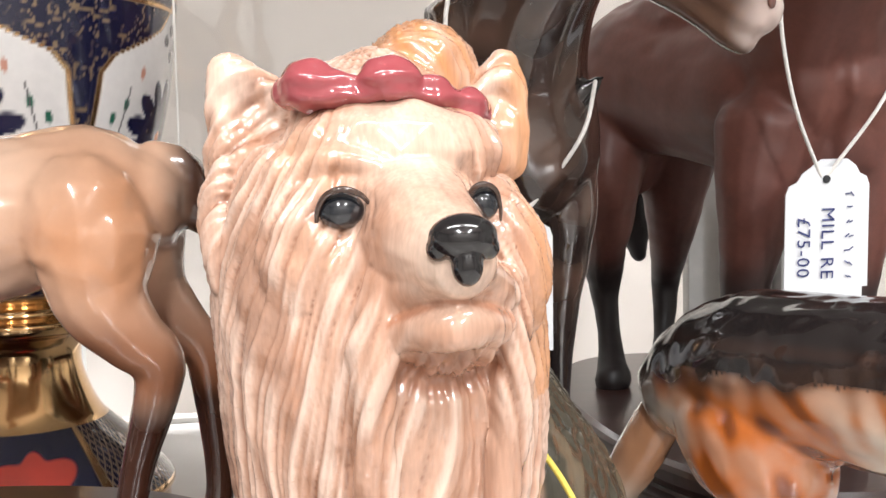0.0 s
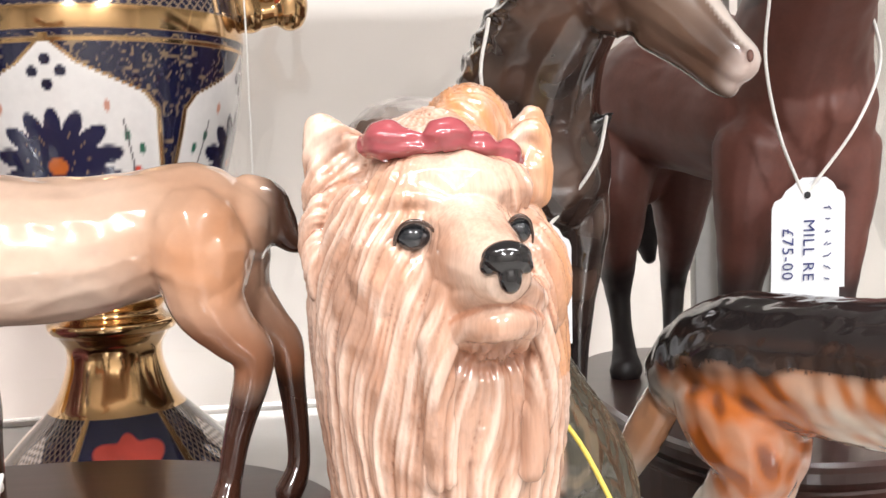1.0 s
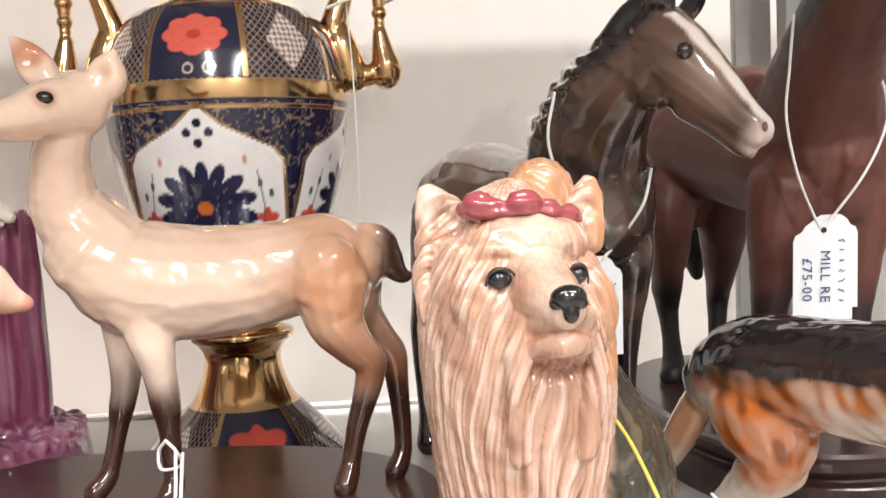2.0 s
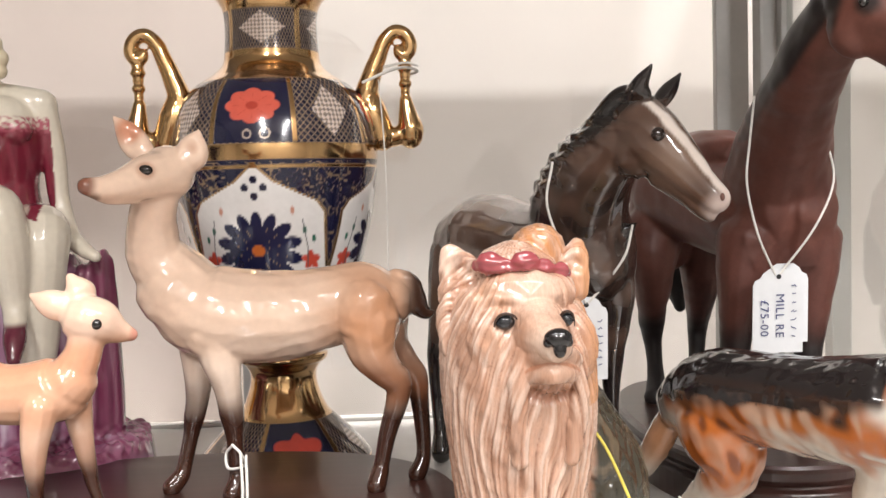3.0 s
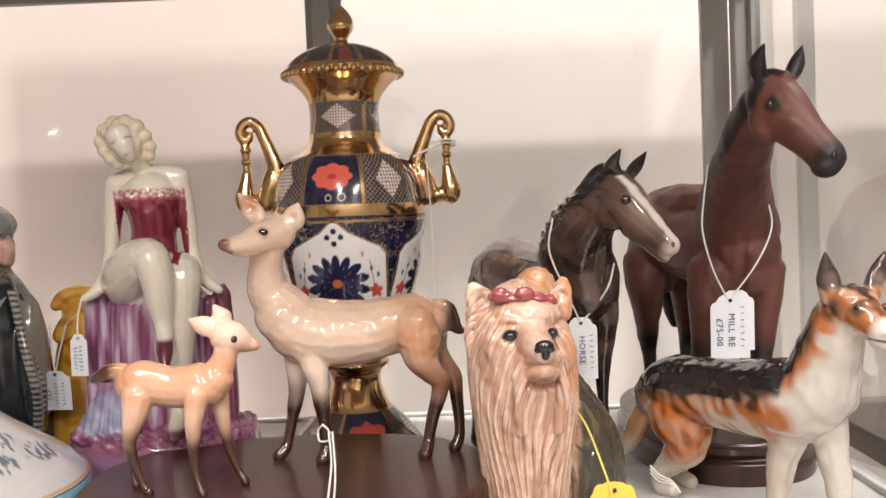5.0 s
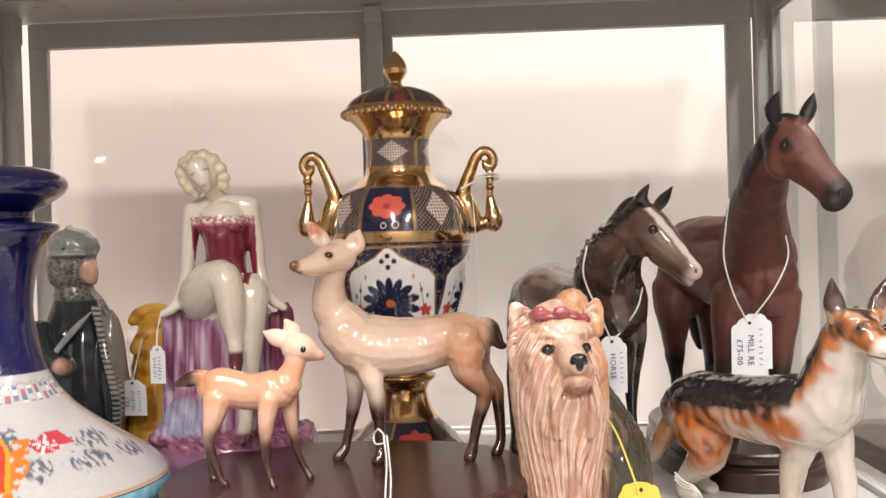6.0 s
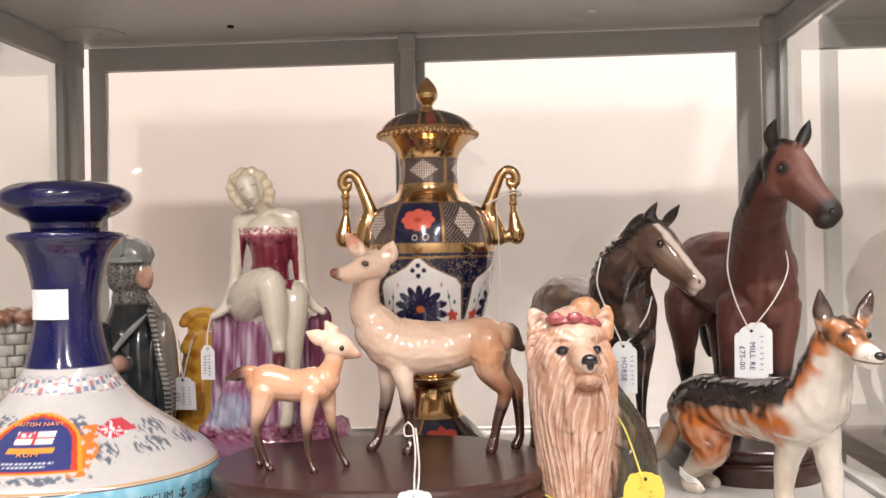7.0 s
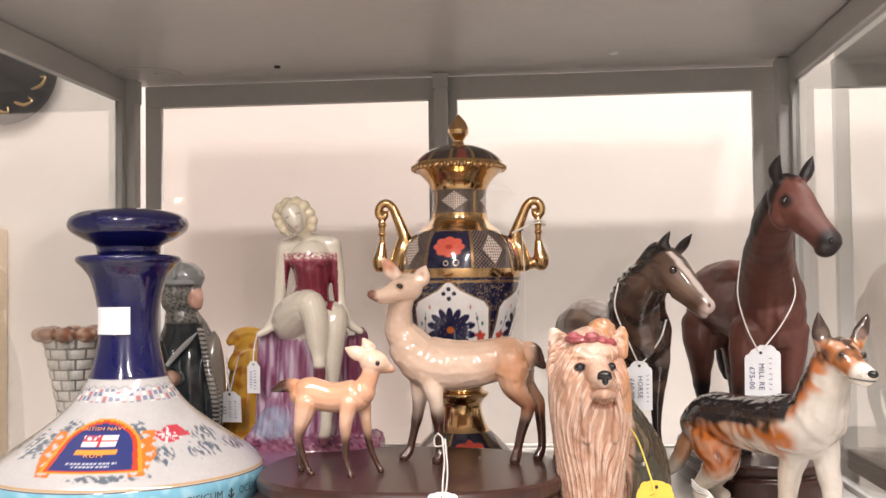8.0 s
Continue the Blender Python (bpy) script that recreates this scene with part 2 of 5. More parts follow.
LAMP, _nt, _b = nodes_of("lamp_face")
_b.inputs["Emission Color"].default_value = (1.0, 0.95, 0.88, 1)
_b.inputs["Emission Strength"].default_value = 45.0
spot = tagged(holder("wall_spotlight", (-1.705, -2.97, 0.535)), "small white spotlight on the far shop wall", "light")
_bm = bmesh.new()
bmesh.ops.create_cone(_bm, cap_ends=True, segments=24, radius1=0.034, radius2=0.034, depth=0.03, matrix=Matrix.Translation((-1.705, -2.984, 0.535)) @ Euler((radians(90), 0, 0)).to_matrix().to_4x4())
part("housing", _bm, STEEL, spot)
_bm = bmesh.new()
bmesh.ops.create_cone(_bm, cap_ends=True, segments=24, radius1=0.022, radius2=0.022, depth=0.004, matrix=Matrix.Translation((-1.705, -2.9665, 0.535)) @ Euler((0, radians(-20), 0)).to_matrix().to_4x4() @ Matrix.Diagonal((1.1, 1, 0.5, 1)) @ Euler((radians(90), 0, 0)).to_matrix().to_4x4())
part("lens", _bm, LAMP, spot, "glowing lamp face")

# ---- display cabinet ----
cabinet = tagged(holder("display_cabinet", (-0.15, 0.2, FL)), "grey steel framed display cabinet with glass sides and back", "cabinet")
XL, XR, YB, ZT = -0.460, 0.160, 0.435, 0.346
part("bottom_shelf", box(XL - 0.01, XR + 0.01, -0.02, YB + 0.012, FL - 0.018, FL, 0.001), FLOOR, cabinet, "pale smooth shelf board")
top = part("top_shelf", box(XL - 0.01, XR + 0.01, 0.02, YB + 0.012, ZT, ZT + 0.02, 0.001), SHELF, cabinet, "grey shelf board above")


def hole(x, y, r):
    bm = bmesh.new()
    bmesh.ops.create_cone(bm, cap_ends=True, segments=16, radius1=r, radius2=r, depth=0.002, matrix=Matrix.Translation((x, y, ZT - 0.0008)))
    return bm


part("screw_hole", hole(-0.303, 0.372, 0.0028), BLACKINK, top, "small dark screw hole")
# small white disc on the shelf's underside
part("white_spot", hole(0.002, 0.362, 0.0040), PAPER, top, "small white round spot")
part("corner_plate", hole(-0.430, 0.385, 0.030), SHELF, top)
part("screw_hole", hole(-0.421, 0.378, 0.0018), BLACKINK, top)

for x in (-0.4575, 0.1570):
    p = part("post", box(x - 0.0065, x + 0.0065, YB - 0.034, YB - 0.020, FL, ZT - 0.001, 0.0018), STEEL, cabinet, "grey steel corner post")
    bm = bmesh.new()
    bmesh.ops.create_cone(bm, cap_ends=True, segments=20, radius1=0.0042, radius2=0.0038, depth=0.0016, matrix=Matrix.Translation((x, YB - 0.0345, ZT - 0.040)) @ Euler((radians(90), 0, 0)).to_matrix().to_4x4())
    part("rivet", bm, STEEL, p)
    part("sleeve", box(x - 0.0072, x + 0.0072, YB - 0.0347, YB - 0.0193, ZT - 0.024, ZT - 0.0015, 0.001), STEEL, p)
part("post", box(-0.1640, -0.1510, YB - 0.016, YB - 0.003, FL, ZT - 0.001, 0.0018), STEEL, cabinet, "grey steel middle post")
part("sleeve", box(-0.1650, -0.1500, YB - 0.0172, YB - 0.002, ZT - 0.016, ZT - 0.0015, 0.001), STEEL, cabinet)


def frame_bars(x0, x1, y, pane_x0, pane_x1, z_top, z_low, glass, note):
    part("rail", box(x0, x1, y, y + 0.010, z_top, ZT - 0.002, 0.0008), STEEL, cabinet)
    part("rail", box(x0, x1, y, y + 0.010, FL, z_low, 0.0008), FLOOR, cabinet)
    part("stile", box(x0, pane_x0, y + 0.0005, y + 0.0095, z_low, z_top, 0.0006), STEEL, cabinet)
    part("stile", box(pane_x1, x1, y + 0.0005, y + 0.0095, z_low, z_top, 0.0006), STEEL, cabinet)
    g = part("glass_pane", box(pane_x0 - 0.003, pane_x1 + 0.003, y + 0.0035, y + 0.0060, z_low - 0.002, z_top + 0.003), glass, cabinet, note)
    g.visible_shadow = False


frame_bars(-0.455, -0.158, YB, -0.4395, -0.171, 0.3225, FL + 0.0025, PINK_REFLECTION_GLASS, "glass back pane, its pinkish reflection put in as a tint")
frame_bars(-0.157, 0.156, YB, -0.1432, 0.1352, 0.3225, FL + 0.0025, GLASS, "clear glass back pane")

for x, name in ((XL - 0.006, "left"), (XR + 0.004, "right")):
    part("side_rail", box(x - 0.004, x + 0.006, 0.03, YB - 0.022, 0.3225, ZT - 0.002, 0.0008), STEEL, cabinet)
    part("side_rail", box(x - 0.004, x + 0.006, -0.02, YB - 0.022, FL, FL + 0.004, 0.0008), STEEL, cabinet)
    part("side_stile", box(x - 0.0035, x + 0.0055, YB - 0.042, YB - 0.022, FL + 0.004, 0.3225, 0.0006), STEEL, cabinet)
    g = part("side_glass", box(x - 0.001, x + 0.0015, -0.02, YB - 0.040, FL + 0.002, 0.3245), SIDE_GLASS, cabinet, "glass side pane, tint added to dim the view beyond")
    g.visible_shadow = False

# the next cabinet beyond the glass side
neighbour = tagged(holder("neighbouring_cabinet", (0.5, 0.3, -0.1)), "pale grey steel framed cabinet standing alongside", "cabinet")
part("stile", box(0.2115, 0.2245, YB, YB + 0.012, -0.1, 0.3215, 0.001), STEEL, neighbour)
part("rail", box(0.2115, 0.80, YB, YB + 0.012, 0.3225, 0.350, 0.001), STEEL, neighbour)
part("shelf_board", box(0.215, 0.80, 0.10, YB + 0.012, 0.352, 0.370, 0.001), SHELF, neighbour)
# board colour stands in for the plinth's dark reflection in the side glass
part("shelf_board", box(0.215, 0.80, -0.02, YB + 0.012, -0.03, FL, 0.001), plain("reflection_dark_board", (0.13, 0.11, 0.095), 0.3, scale=60, vary=0.12), neighbour, "shelf board, colour darkened in place of reflections")


# ---- wooden plinths ----
def oval(cx, cy, rx, ry, power, z0, z1, steps, bm=None):
    """A moulded oval slab; steps are rows of inset, height share."""
    bm = bm or bmesh.new()
    rings = []
    n = 96
    for inset, h in steps:
        ring = []
        for k in range(n):
            a = 2 * math.pi * k / n
            c, s = math.cos(a), math.sin(a)
            f = (abs(c) ** power + abs(s) ** power) ** (-1 / power)
            ring.append(bm.verts.new((cx + (rx - inset) * f * c, cy + (ry - inset) * f * s, z0 + (z1 - z0) * h)))
        rings.append(ring)
    for a, b in zip(rings, rings[1:]):
        for k in range(n):
            bm.faces.new((a[k], a[(k + 1) % n], b[(k + 1) % n], b[k]))
    bm.faces.new(rings[0][::-1])
    bm.faces.new(rings[-1])
    return bm


MOULD = ((0.0, 0.0), (0.0, 0.5), (0.0006, 0.53), (0.0034, 0.58), (0.0040, 0.62), (0.0030, 0.68), (0.0022, 0.74), (0.0018, 0.88), (0.0024, 0.95), (0.0042, 1.0))
deer_plinth = tagged(mesh_object("wooden_plinth", oval(-0.154, 0.166, 0.106, 0.088, 2.5, FL, 0.0185, MOULD), WOOD, False, (-0.154, 0.166, FL)), "dark stained oval wooden plinth with moulded edge", "plinth")
plaque = part("plaque", box(-0.150, -0.104, 0.0755, 0.0775, -0.010, 0.0075, 0.0006), BRASS, deer_plinth, "small pale brass plaque")
horse_plinth = tagged(mesh_object("wooden_plinth", oval(0.101, 0.316, 0.056, 0.106, 2.4, FL, 0.0115, MOULD), WOOD, False, (0.101, 0.316, FL)), "dark wooden oval plinth under the brown horse", "plinth")


# ---- doe and fawn ----
def deer_eye(x, y, z, r):
    bm = bmesh.new()
    return ball(bm, x, y, z, r, r * 0.7, r)


def make_doe():
    bm = bmesh.new()
    tube(bm, [(-158, 187, 97, 14.5), (-148, 189, 90, 18), (-132, 190, 87, 18.5), (-113, 190, 87, 17), (-98, 190, 90, 15.5), (-86, 190, 92, 14.5), (-78, 191, 91, 11)], 18)
    tube(bm, [(-153, 189, 96, 15), (-164, 187, 111, 11.5), (-164, 182, 124, 9.2), (-161, 177, 134, 8.2)], 16)
    tube(bm, [(-156, 177, 141.5, 9.4), (-162, 169, 140.6, 8.4), (-168.5, 161, 138.0, 6.0), (-174.5, 154.5, 136.8, 4.4), (-178.5, 151, 137.6, 3.3)], 16)
    tube(bm, [(-166, 166, 134.5, 3.6), (-172, 158, 133.4, 2.6), (-175.5, 154.5, 133.6, 1.6)], 12)
    ball(bm, -156.5, 177, 143, 10.6, 10, 9.6)
    # ears, cupped
    tube(bm, [(-163, 181, 147, 2.4), (-169, 183, 153, 4.2), (-173, 184, 158.5, 3.2), (-177, 184, 163.5, 0.7)], 12, flat=1.35, up=(0, 1, 0))
    tube(bm, [(-151, 178, 143.5, 2.6), (-147.5, 175, 148, 4.8), (-145.8, 174, 152.5, 4), (-144, 173, 157, 0.8)], 12, flat=1.3, up=(0, 1, 0))
    # tail
    tube(bm, [(-74, 191, 100, 3.5), (-68.5, 192, 97, 4.2), (-66.5, 192, 90, 4.6), (-63, 191, 85.5, 2.8), (-60, 190, 86, 1.0)], 10)
    # hips and shoulders
    ball(bm, -86, 180, 88, 12, 9, 14, turn=10)
    ball(bm, -84, 200, 88, 12, 9, 14, turn=-10)
    ball(bm, -146, 179, 86, 9, 7, 14)
    # hind legs
    tube(bm, [(-85, 183, 84, 12.5), (-84, 182, 73, 9.5), (-79, 183, 65, 6.8), (-74.5, 184, 60, 5.6), (-75, 185, 53, 4.6), (-79, 186, 40, 3.6), (-81.5, 186, 29, 3.2), (-82.5, 185, 25, 3.7), (-84, 183, 20.5, 4.0)], 12)
    tube(bm, [(-80, 198, 82, 11), (-77, 199, 72, 8), (-71, 200, 64, 5.8), (-67, 200, 59, 4.8), (-66, 200, 50, 3.9), (-65, 200, 36, 3.2), (-65, 199, 28, 3.1), (-66, 198, 24, 3.5), (-68, 197, 20.5, 3.8)], 12)
    # forelegs
    tube(bm, [(-143, 182, 80, 9), (-140, 181, 68, 6.8), (-138.5, 181, 60, 5.2), (-137.5, 182, 50, 4.8), (-137, 183, 42, 3.6), (-136.5, 183, 29, 3.2), (-136.5, 182, 25, 3.6), (-138, 179, 20.5, 4.1)], 12)
    tube(bm, [(-152, 196, 80, 8.5), (-152, 196, 66, 6.2), (-153, 196, 54, 4.6), (-154.5, 196, 47, 4.2), (-156, 196, 40, 3.2), (-158.5, 195, 29, 3.0), (-160, 194, 24.5, 3.4), (-163.5, 192, 20.5, 3.8)], 12)

    def shape(p, n):
        x, y, z = p.T
        trunk = ramp(z, 66, 76) * (1 - ramp(z, 116, 124))
        ribs = 0.32 * np.sin(x * 0.62 + 0.05 * z) * (1 - ramp(np.abs(x + 115), 18, 30))
        cup = 1.7 * near(p, -170, 179, 155.5, 5.5, 0.9) + 1.6 * near(p, -147, 170, 150, 5.0, 0.9)
        muscle = 0.22 * wave(p, 9.0, 2.2) * ramp(z, 58, 70) * (1 - ramp(z, 104, 116))
        return n * ((0.28 * wave(p, 6.0) + 0.16 * wave(p, 2.8, 1.3) + 0.2 * ribs) * trunk + muscle - cup)[:, None]

    def paint(p):
        x, y, z = p.T
        n = wave(p, 9)
        c = np.tile(np.array((0.79, 0.585, 0.45)), (len(p), 1))
        c = mix(c, (0.80, 0.64, 0.52), ramp(92 - z + 5 * n, 8, 26) * ramp(-x, 85, 110))
        c = mix(c, (0.52, 0.23, 0.10), near(p, -80, 172, 84, 34, 0.85) * (0.85 + 0.15 * n))
        c = mix(c, (0.58, 0.29, 0.155), ramp(z + 4 * n, 93, 107) * ramp(x, -140, -85) * 0.5)
        c = mix(c, (0.62, 0.33, 0.20), near(p, -157, 186, 152, 12, 0.8) * 0.5)
        c = mix(c, (0.045, 0.017, 0.010), ramp(-z + 4 * n, -70, -47) * (z < 76))
        c = mix(c, (0.30, 0.115, 0.05), ramp(-z + 4 * n, -80, -62) * (1 - ramp(-z, -56, -48)) * (x > -95) * 0.8)
        c = mix(c, (0.05, 0.022, 0.014), ramp(x, -74, -66) * (z > 75))
        c = mix(c, (0.20, 0.075, 0.045), near(p, -181, 149, 138, 7.6, 0.5))
        c = mix(c, (0.10, 0.035, 0.02), near(p, -176, 152, 134.6, 3.0, 0.6) * 0.7)
        c = mix(c, (0.42, 0.20, 0.12), near(p, -160.5, 160.5, 143, 4.6, 0.5) * 0.6)
        c = mix(c, (0.55, 0.24, 0.14), near(p, -171, 184, 158, 8, 0.6))
        c = mix(c, (0.52, 0.22, 0.13), near(p, -146, 176, 151, 6, 0.6))
        return c

    eyes = [("eye", ball(bmesh.new(), -160.8, 160.9, 142.8, 2.7, 1.7, 2.0), (0.012, 0.008, 0.007), ""), ("eye", deer_eye(-170, 175, 143.5, 2.0), (0.012, 0.008, 0.007), "")]
    return figurine("doe_figurine", bm, paint, (-120, 190, 18.5), None, 0.0009, 4, eyes, shape, "glossy cream and brown pottery doe standing on a plinth", "deer on the plinth")


def make_fawn():
    bm = bmesh.new()
    tube(bm, [(-183, 138, 73, 9), (-188, 139, 70.5, 11), (-204, 141, 69, 10.2), (-220, 143, 72, 10.8), (-226, 144, 71, 8.5)], 16)
    tube(bm, [(-183, 138, 74, 8), (-178.5, 138, 82, 6.2), (-176.5, 138, 90, 6)], 14)
    tube(bm, [(-177, 139, 93.5, 8.4), (-172.5, 140, 92, 7.8), (-167.5, 142, 89, 4.6), (-163.8, 143, 87.6, 2.5)], 14)
    tube(bm, [(-180, 139, 95, 2.4), (-185, 138, 98, 5.0), (-189.5, 138, 100, 4.4), (-194, 138, 102, 1.2)], 12, flat=0.75)
    tube(bm, [(-177, 141, 98, 2.6), (-179.5, 142, 102.5, 4.8), (-182.5, 142, 107.5, 1.6)], 12, flat=1.2)
    tube(bm, [(-225, 144, 75.5, 4), (-231, 145, 77.5, 4.2), (-239, 145, 76, 4.4), (-246, 145, 73.5, 1.6)], 12)
    tube(bm, [(-221, 138, 66, 8.5), (-223, 137, 57, 6.4), (-226, 137, 46, 3.8), (-226, 137, 40, 3.0), (-222, 136, 28, 2.2), (-219, 135, 21, 2.3), (-217, 134, 19.5, 2.6)], 12)
    tube(bm, [(-223, 148, 66, 8), (-226, 149, 56, 6), (-230, 150, 45, 3.4), (-230, 150, 39, 2.7), (-229, 149, 28, 2.0), (-228, 148, 21, 2.1), (-227, 147, 19.8, 2.4)], 12)
    tube(bm, [(-191, 132, 66, 6.2), (-193, 131, 54, 4.6), (-193.5, 131, 42, 3.1), (-193, 130, 32, 2.4), (-191, 128, 24, 2.0), (-189, 127, 19.5, 2.5)], 12)
    tube(bm, [(-184, 146, 66, 5.6), (-183, 147, 55, 4.2), (-181, 147, 42, 2.9), (-179, 146, 34, 2.2), (-175, 145, 25, 1.9), (-172, 144, 20, 2.3)], 12)

    def paint(p):
        x, y, z = p.T
        n = wave(p, 7)
        c = np.tile(np.array((0.69, 0.39, 0.25)), (len(p), 1))
        c = mix(c, (0.80, 0.60, 0.47), ramp(-z + 3 * n, -66, -52))
        c = mix(c, (0.66, 0.32, 0.185), ramp(z + 2 * n, 70, 80) * (1 - ramp(z, 80, 88)) * 0.7)
        c = mix(c, (0.78, 0.55, 0.42), ramp(z, 84, 92))
        c = mix(c, (0.58, 0.28, 0.15), near(p, -228, 140, 74, 13, 0.8))
        c = mix(c, (0.50, 0.22, 0.11), ramp(-z + 2.5 * n, -64, -50) * 0.6)
        c = mix(c, (0.05, 0.018, 0.011), ramp(-z + 2.5 * n, -55, -38))
        c = mix(c, (0.06, 0.022, 0.014), ramp(-x, 229, 238) * (z > 60))
        c = mix(c, (0.60, 0.27, 0.20), near(p, -163, 143, 87.5, 3.4, 0.5))
        c = mix(c, (0.62, 0.28, 0.16), near(p, -188, 140, 99, 5, 0.7))
        return c

    eyes = [("eye", deer_eye(-172.0, 132.5, 92.6, 1.9), (0.01, 0.008, 0.008), "")]
    return figurine("fawn_figurine", bm, paint, (-203, 140, 18.5), None, 0.0007, 4, eyes, None, "glossy tan and brown pottery fawn standing on a plinth", "deer on the plinth")


make_doe()
make_fawn()


# ---- the big matt horse ----
def make_horse():
    bm = bmesh.new()
    # trunk, seen nearly from the front
    tube(bm, [(114, 278, 119, 26), (113, 284, 119, 28), (107, 300, 120, 28), (98, 325, 124, 27.5), (89, 355, 131, 29), (88, 374, 127, 25)], 22)
    ball(bm, 93, 335, 146, 19, 46, 16, turn=14)
    ball(bm, 117, 277, 104, 22, 20, 22)
    ball(bm, 80, 366, 112, 21, 20, 30)
    ball(bm, 104, 368, 112, 19, 20, 28)
    # neck and head
    tube(bm, [(113, 280, 130, 27), (108, 262, 148, 22.5), (103.5, 236, 166, 17.2), (100.5, 209, 183, 14.6), (101.5, 188, 197, 13.2)], 20)
    tube(bm, [(105, 178, 201, 14.4), (108, 171, 193.5, 14), (113, 164, 184, 11.9), (119, 158, 175, 10), (123, 154, 169, 9.6)], 18)
    ball(bm, 101, 174, 190, 10.5, 10, 13)
    ball(bm, 121.5, 152, 164.5, 8.2, 7.2, 6.4)
    tube(bm, [(97, 173, 210, 3.2), (94.5, 169, 219, 4.4), (96, 163, 227.5, 0.9)], 12)
    tube(bm, [(114.5, 181, 211, 3.2), (119.5, 183, 220, 4.4), (123, 184, 229.5, 0.9)], 12)
    # mane
    tube(bm, [(108, 168, 211.5, 3.4), (103, 183, 213, 4.0), (96.5, 200, 202, 3.0), (92.5, 218, 186, 2.8), (89.5, 240, 170, 2.6), (89, 256, 158, 2.2)], 12)
    # forelegs
    tube(bm, [(96, 274, 104, 16), (92, 272, 90, 13), (90.5, 272, 76, 10.4), (89, 274, 59, 8.0), (88, 274, 48, 6.6), (88, 275, 34, 5), (88, 273, 22, 5.8), (88, 269, 14.5, 7.4)], 14)
    tube(bm, [(127, 274, 104, 14), (127, 272, 90, 11.5), (126, 272, 76, 9.6), (125, 274, 58, 7.6), (124.5, 274, 46, 6.4), (124, 275, 34, 4.8), (124, 273, 22, 5.8), (125, 269, 14.5, 7.4)], 14)
    # hind legs
    tube(bm, [(72, 358, 106, 17.5), (70, 354, 90, 14), (71, 358, 72, 10), (72.5, 367, 53, 6.9), (73.5, 368, 41, 5.4), (73, 362, 28, 4.8), (72, 357, 20, 5.8), (71, 352, 14.5, 7.4)], 14)
    tube(bm, [(104, 366, 104, 16), (103, 368, 86, 13), (102.5, 372, 68, 9.4), (104.5, 384, 50, 6.2), (104, 384, 38, 5), (102, 380, 26, 4.8), (101, 376, 20, 5.6), (100, 371, 14.5, 7)], 14)
    # tail
    tube(bm, [(91, 394, 140, 6), (95, 406, 124, 7), (99, 410, 98, 8), (100, 409, 72, 7.6), (101, 407, 58, 3.4)], 12)

    def paint(p):
        x, y, z = p.T
        n, f = wave(p, 16), wave(p, 3.0, 1.4)
        c = np.tile(np.array((0.125, 0.044, 0.032)), (len(p), 1))
        c = mix(c, (0.150, 0.053, 0.037), ramp(z + 6 * n, 168, 195) * (y < 200))
        c = mix(c, (0.070, 0.024, 0.018), np.clip(0.55 * n + 0.12 * f, 0, 1))
        c = mix(c, (0.17, 0.06, 0.042), near(p, 112, 252, 112, 20, 0.9) * 0.6)
        c = mix(c, (0.012, 0.008, 0.008), ramp(-z + 5 * n, -74, -50))
        c = mix(c, (0.016, 0.010, 0.010), near(p, 125, 147, 166, 14.5, 0.45))
        c = mix(c, (0.014, 0.010, 0.010), ramp(z, 210, 215))
        crest = np.interp(z, (150, 158, 170, 186, 202, 214), (87.5, 87.5, 88, 91, 95, 102))
        c = mix(c, (0.012, 0.008, 0.008), (1 - ramp(x - crest, -2.0, 0.3)) * (z > 152) * (y < 262))
        c = mix(c, (0.012, 0.008, 0.008), ramp(y, 396, 401))
        c = mix(c, (0.025, 0.014, 0.012), near(p, 98, 160, 197, 7, 0.6))
        c = mix(c, (0.30, 0.15, 0.11), near(p, 115, 157, 201, 2.4, 0.6))
        return c

    def shape(p, n):
        x, y, z = p.T
        groove = 1.4 * near(p, 103, 160, 182, 9, 0.9) - 1.0 * near(p, 106, 158, 188, 6, 0.9) - 0.8 * near(p, 99, 160, 201, 5, 0.9)
        breast = 1.8 * (1 - ramp(np.abs(x - 109), 0.5, 5)) * (y < 268) * ramp(z, 88, 98) * (1 - ramp(z, 122, 134))
        return n * (0.6 * wave(p, 13) + 0.22 * wave(p, 5, 2.0) - groove - breast)[:, None]

    dark = (0.012, 0.009, 0.009)
    bits = [("eye", deer_eye(98.4, 162.2, 197, 2.3), dark, ""), ("eye", deer_eye(117.2, 166.2, 198, 2.2), dark, ""), ("nostril", ball(bmesh.new(), 123, 144.8, 169, 1.6, 1.2, 2.3), (0.006, 0.005, 0.005), "")]
    return figurine("horse_figurine", bm, paint, (95, 320, 12), MATT, 0.0011, 7, bits, shape, "large matt brown pottery horse with black legs on a plinth")


make_horse()


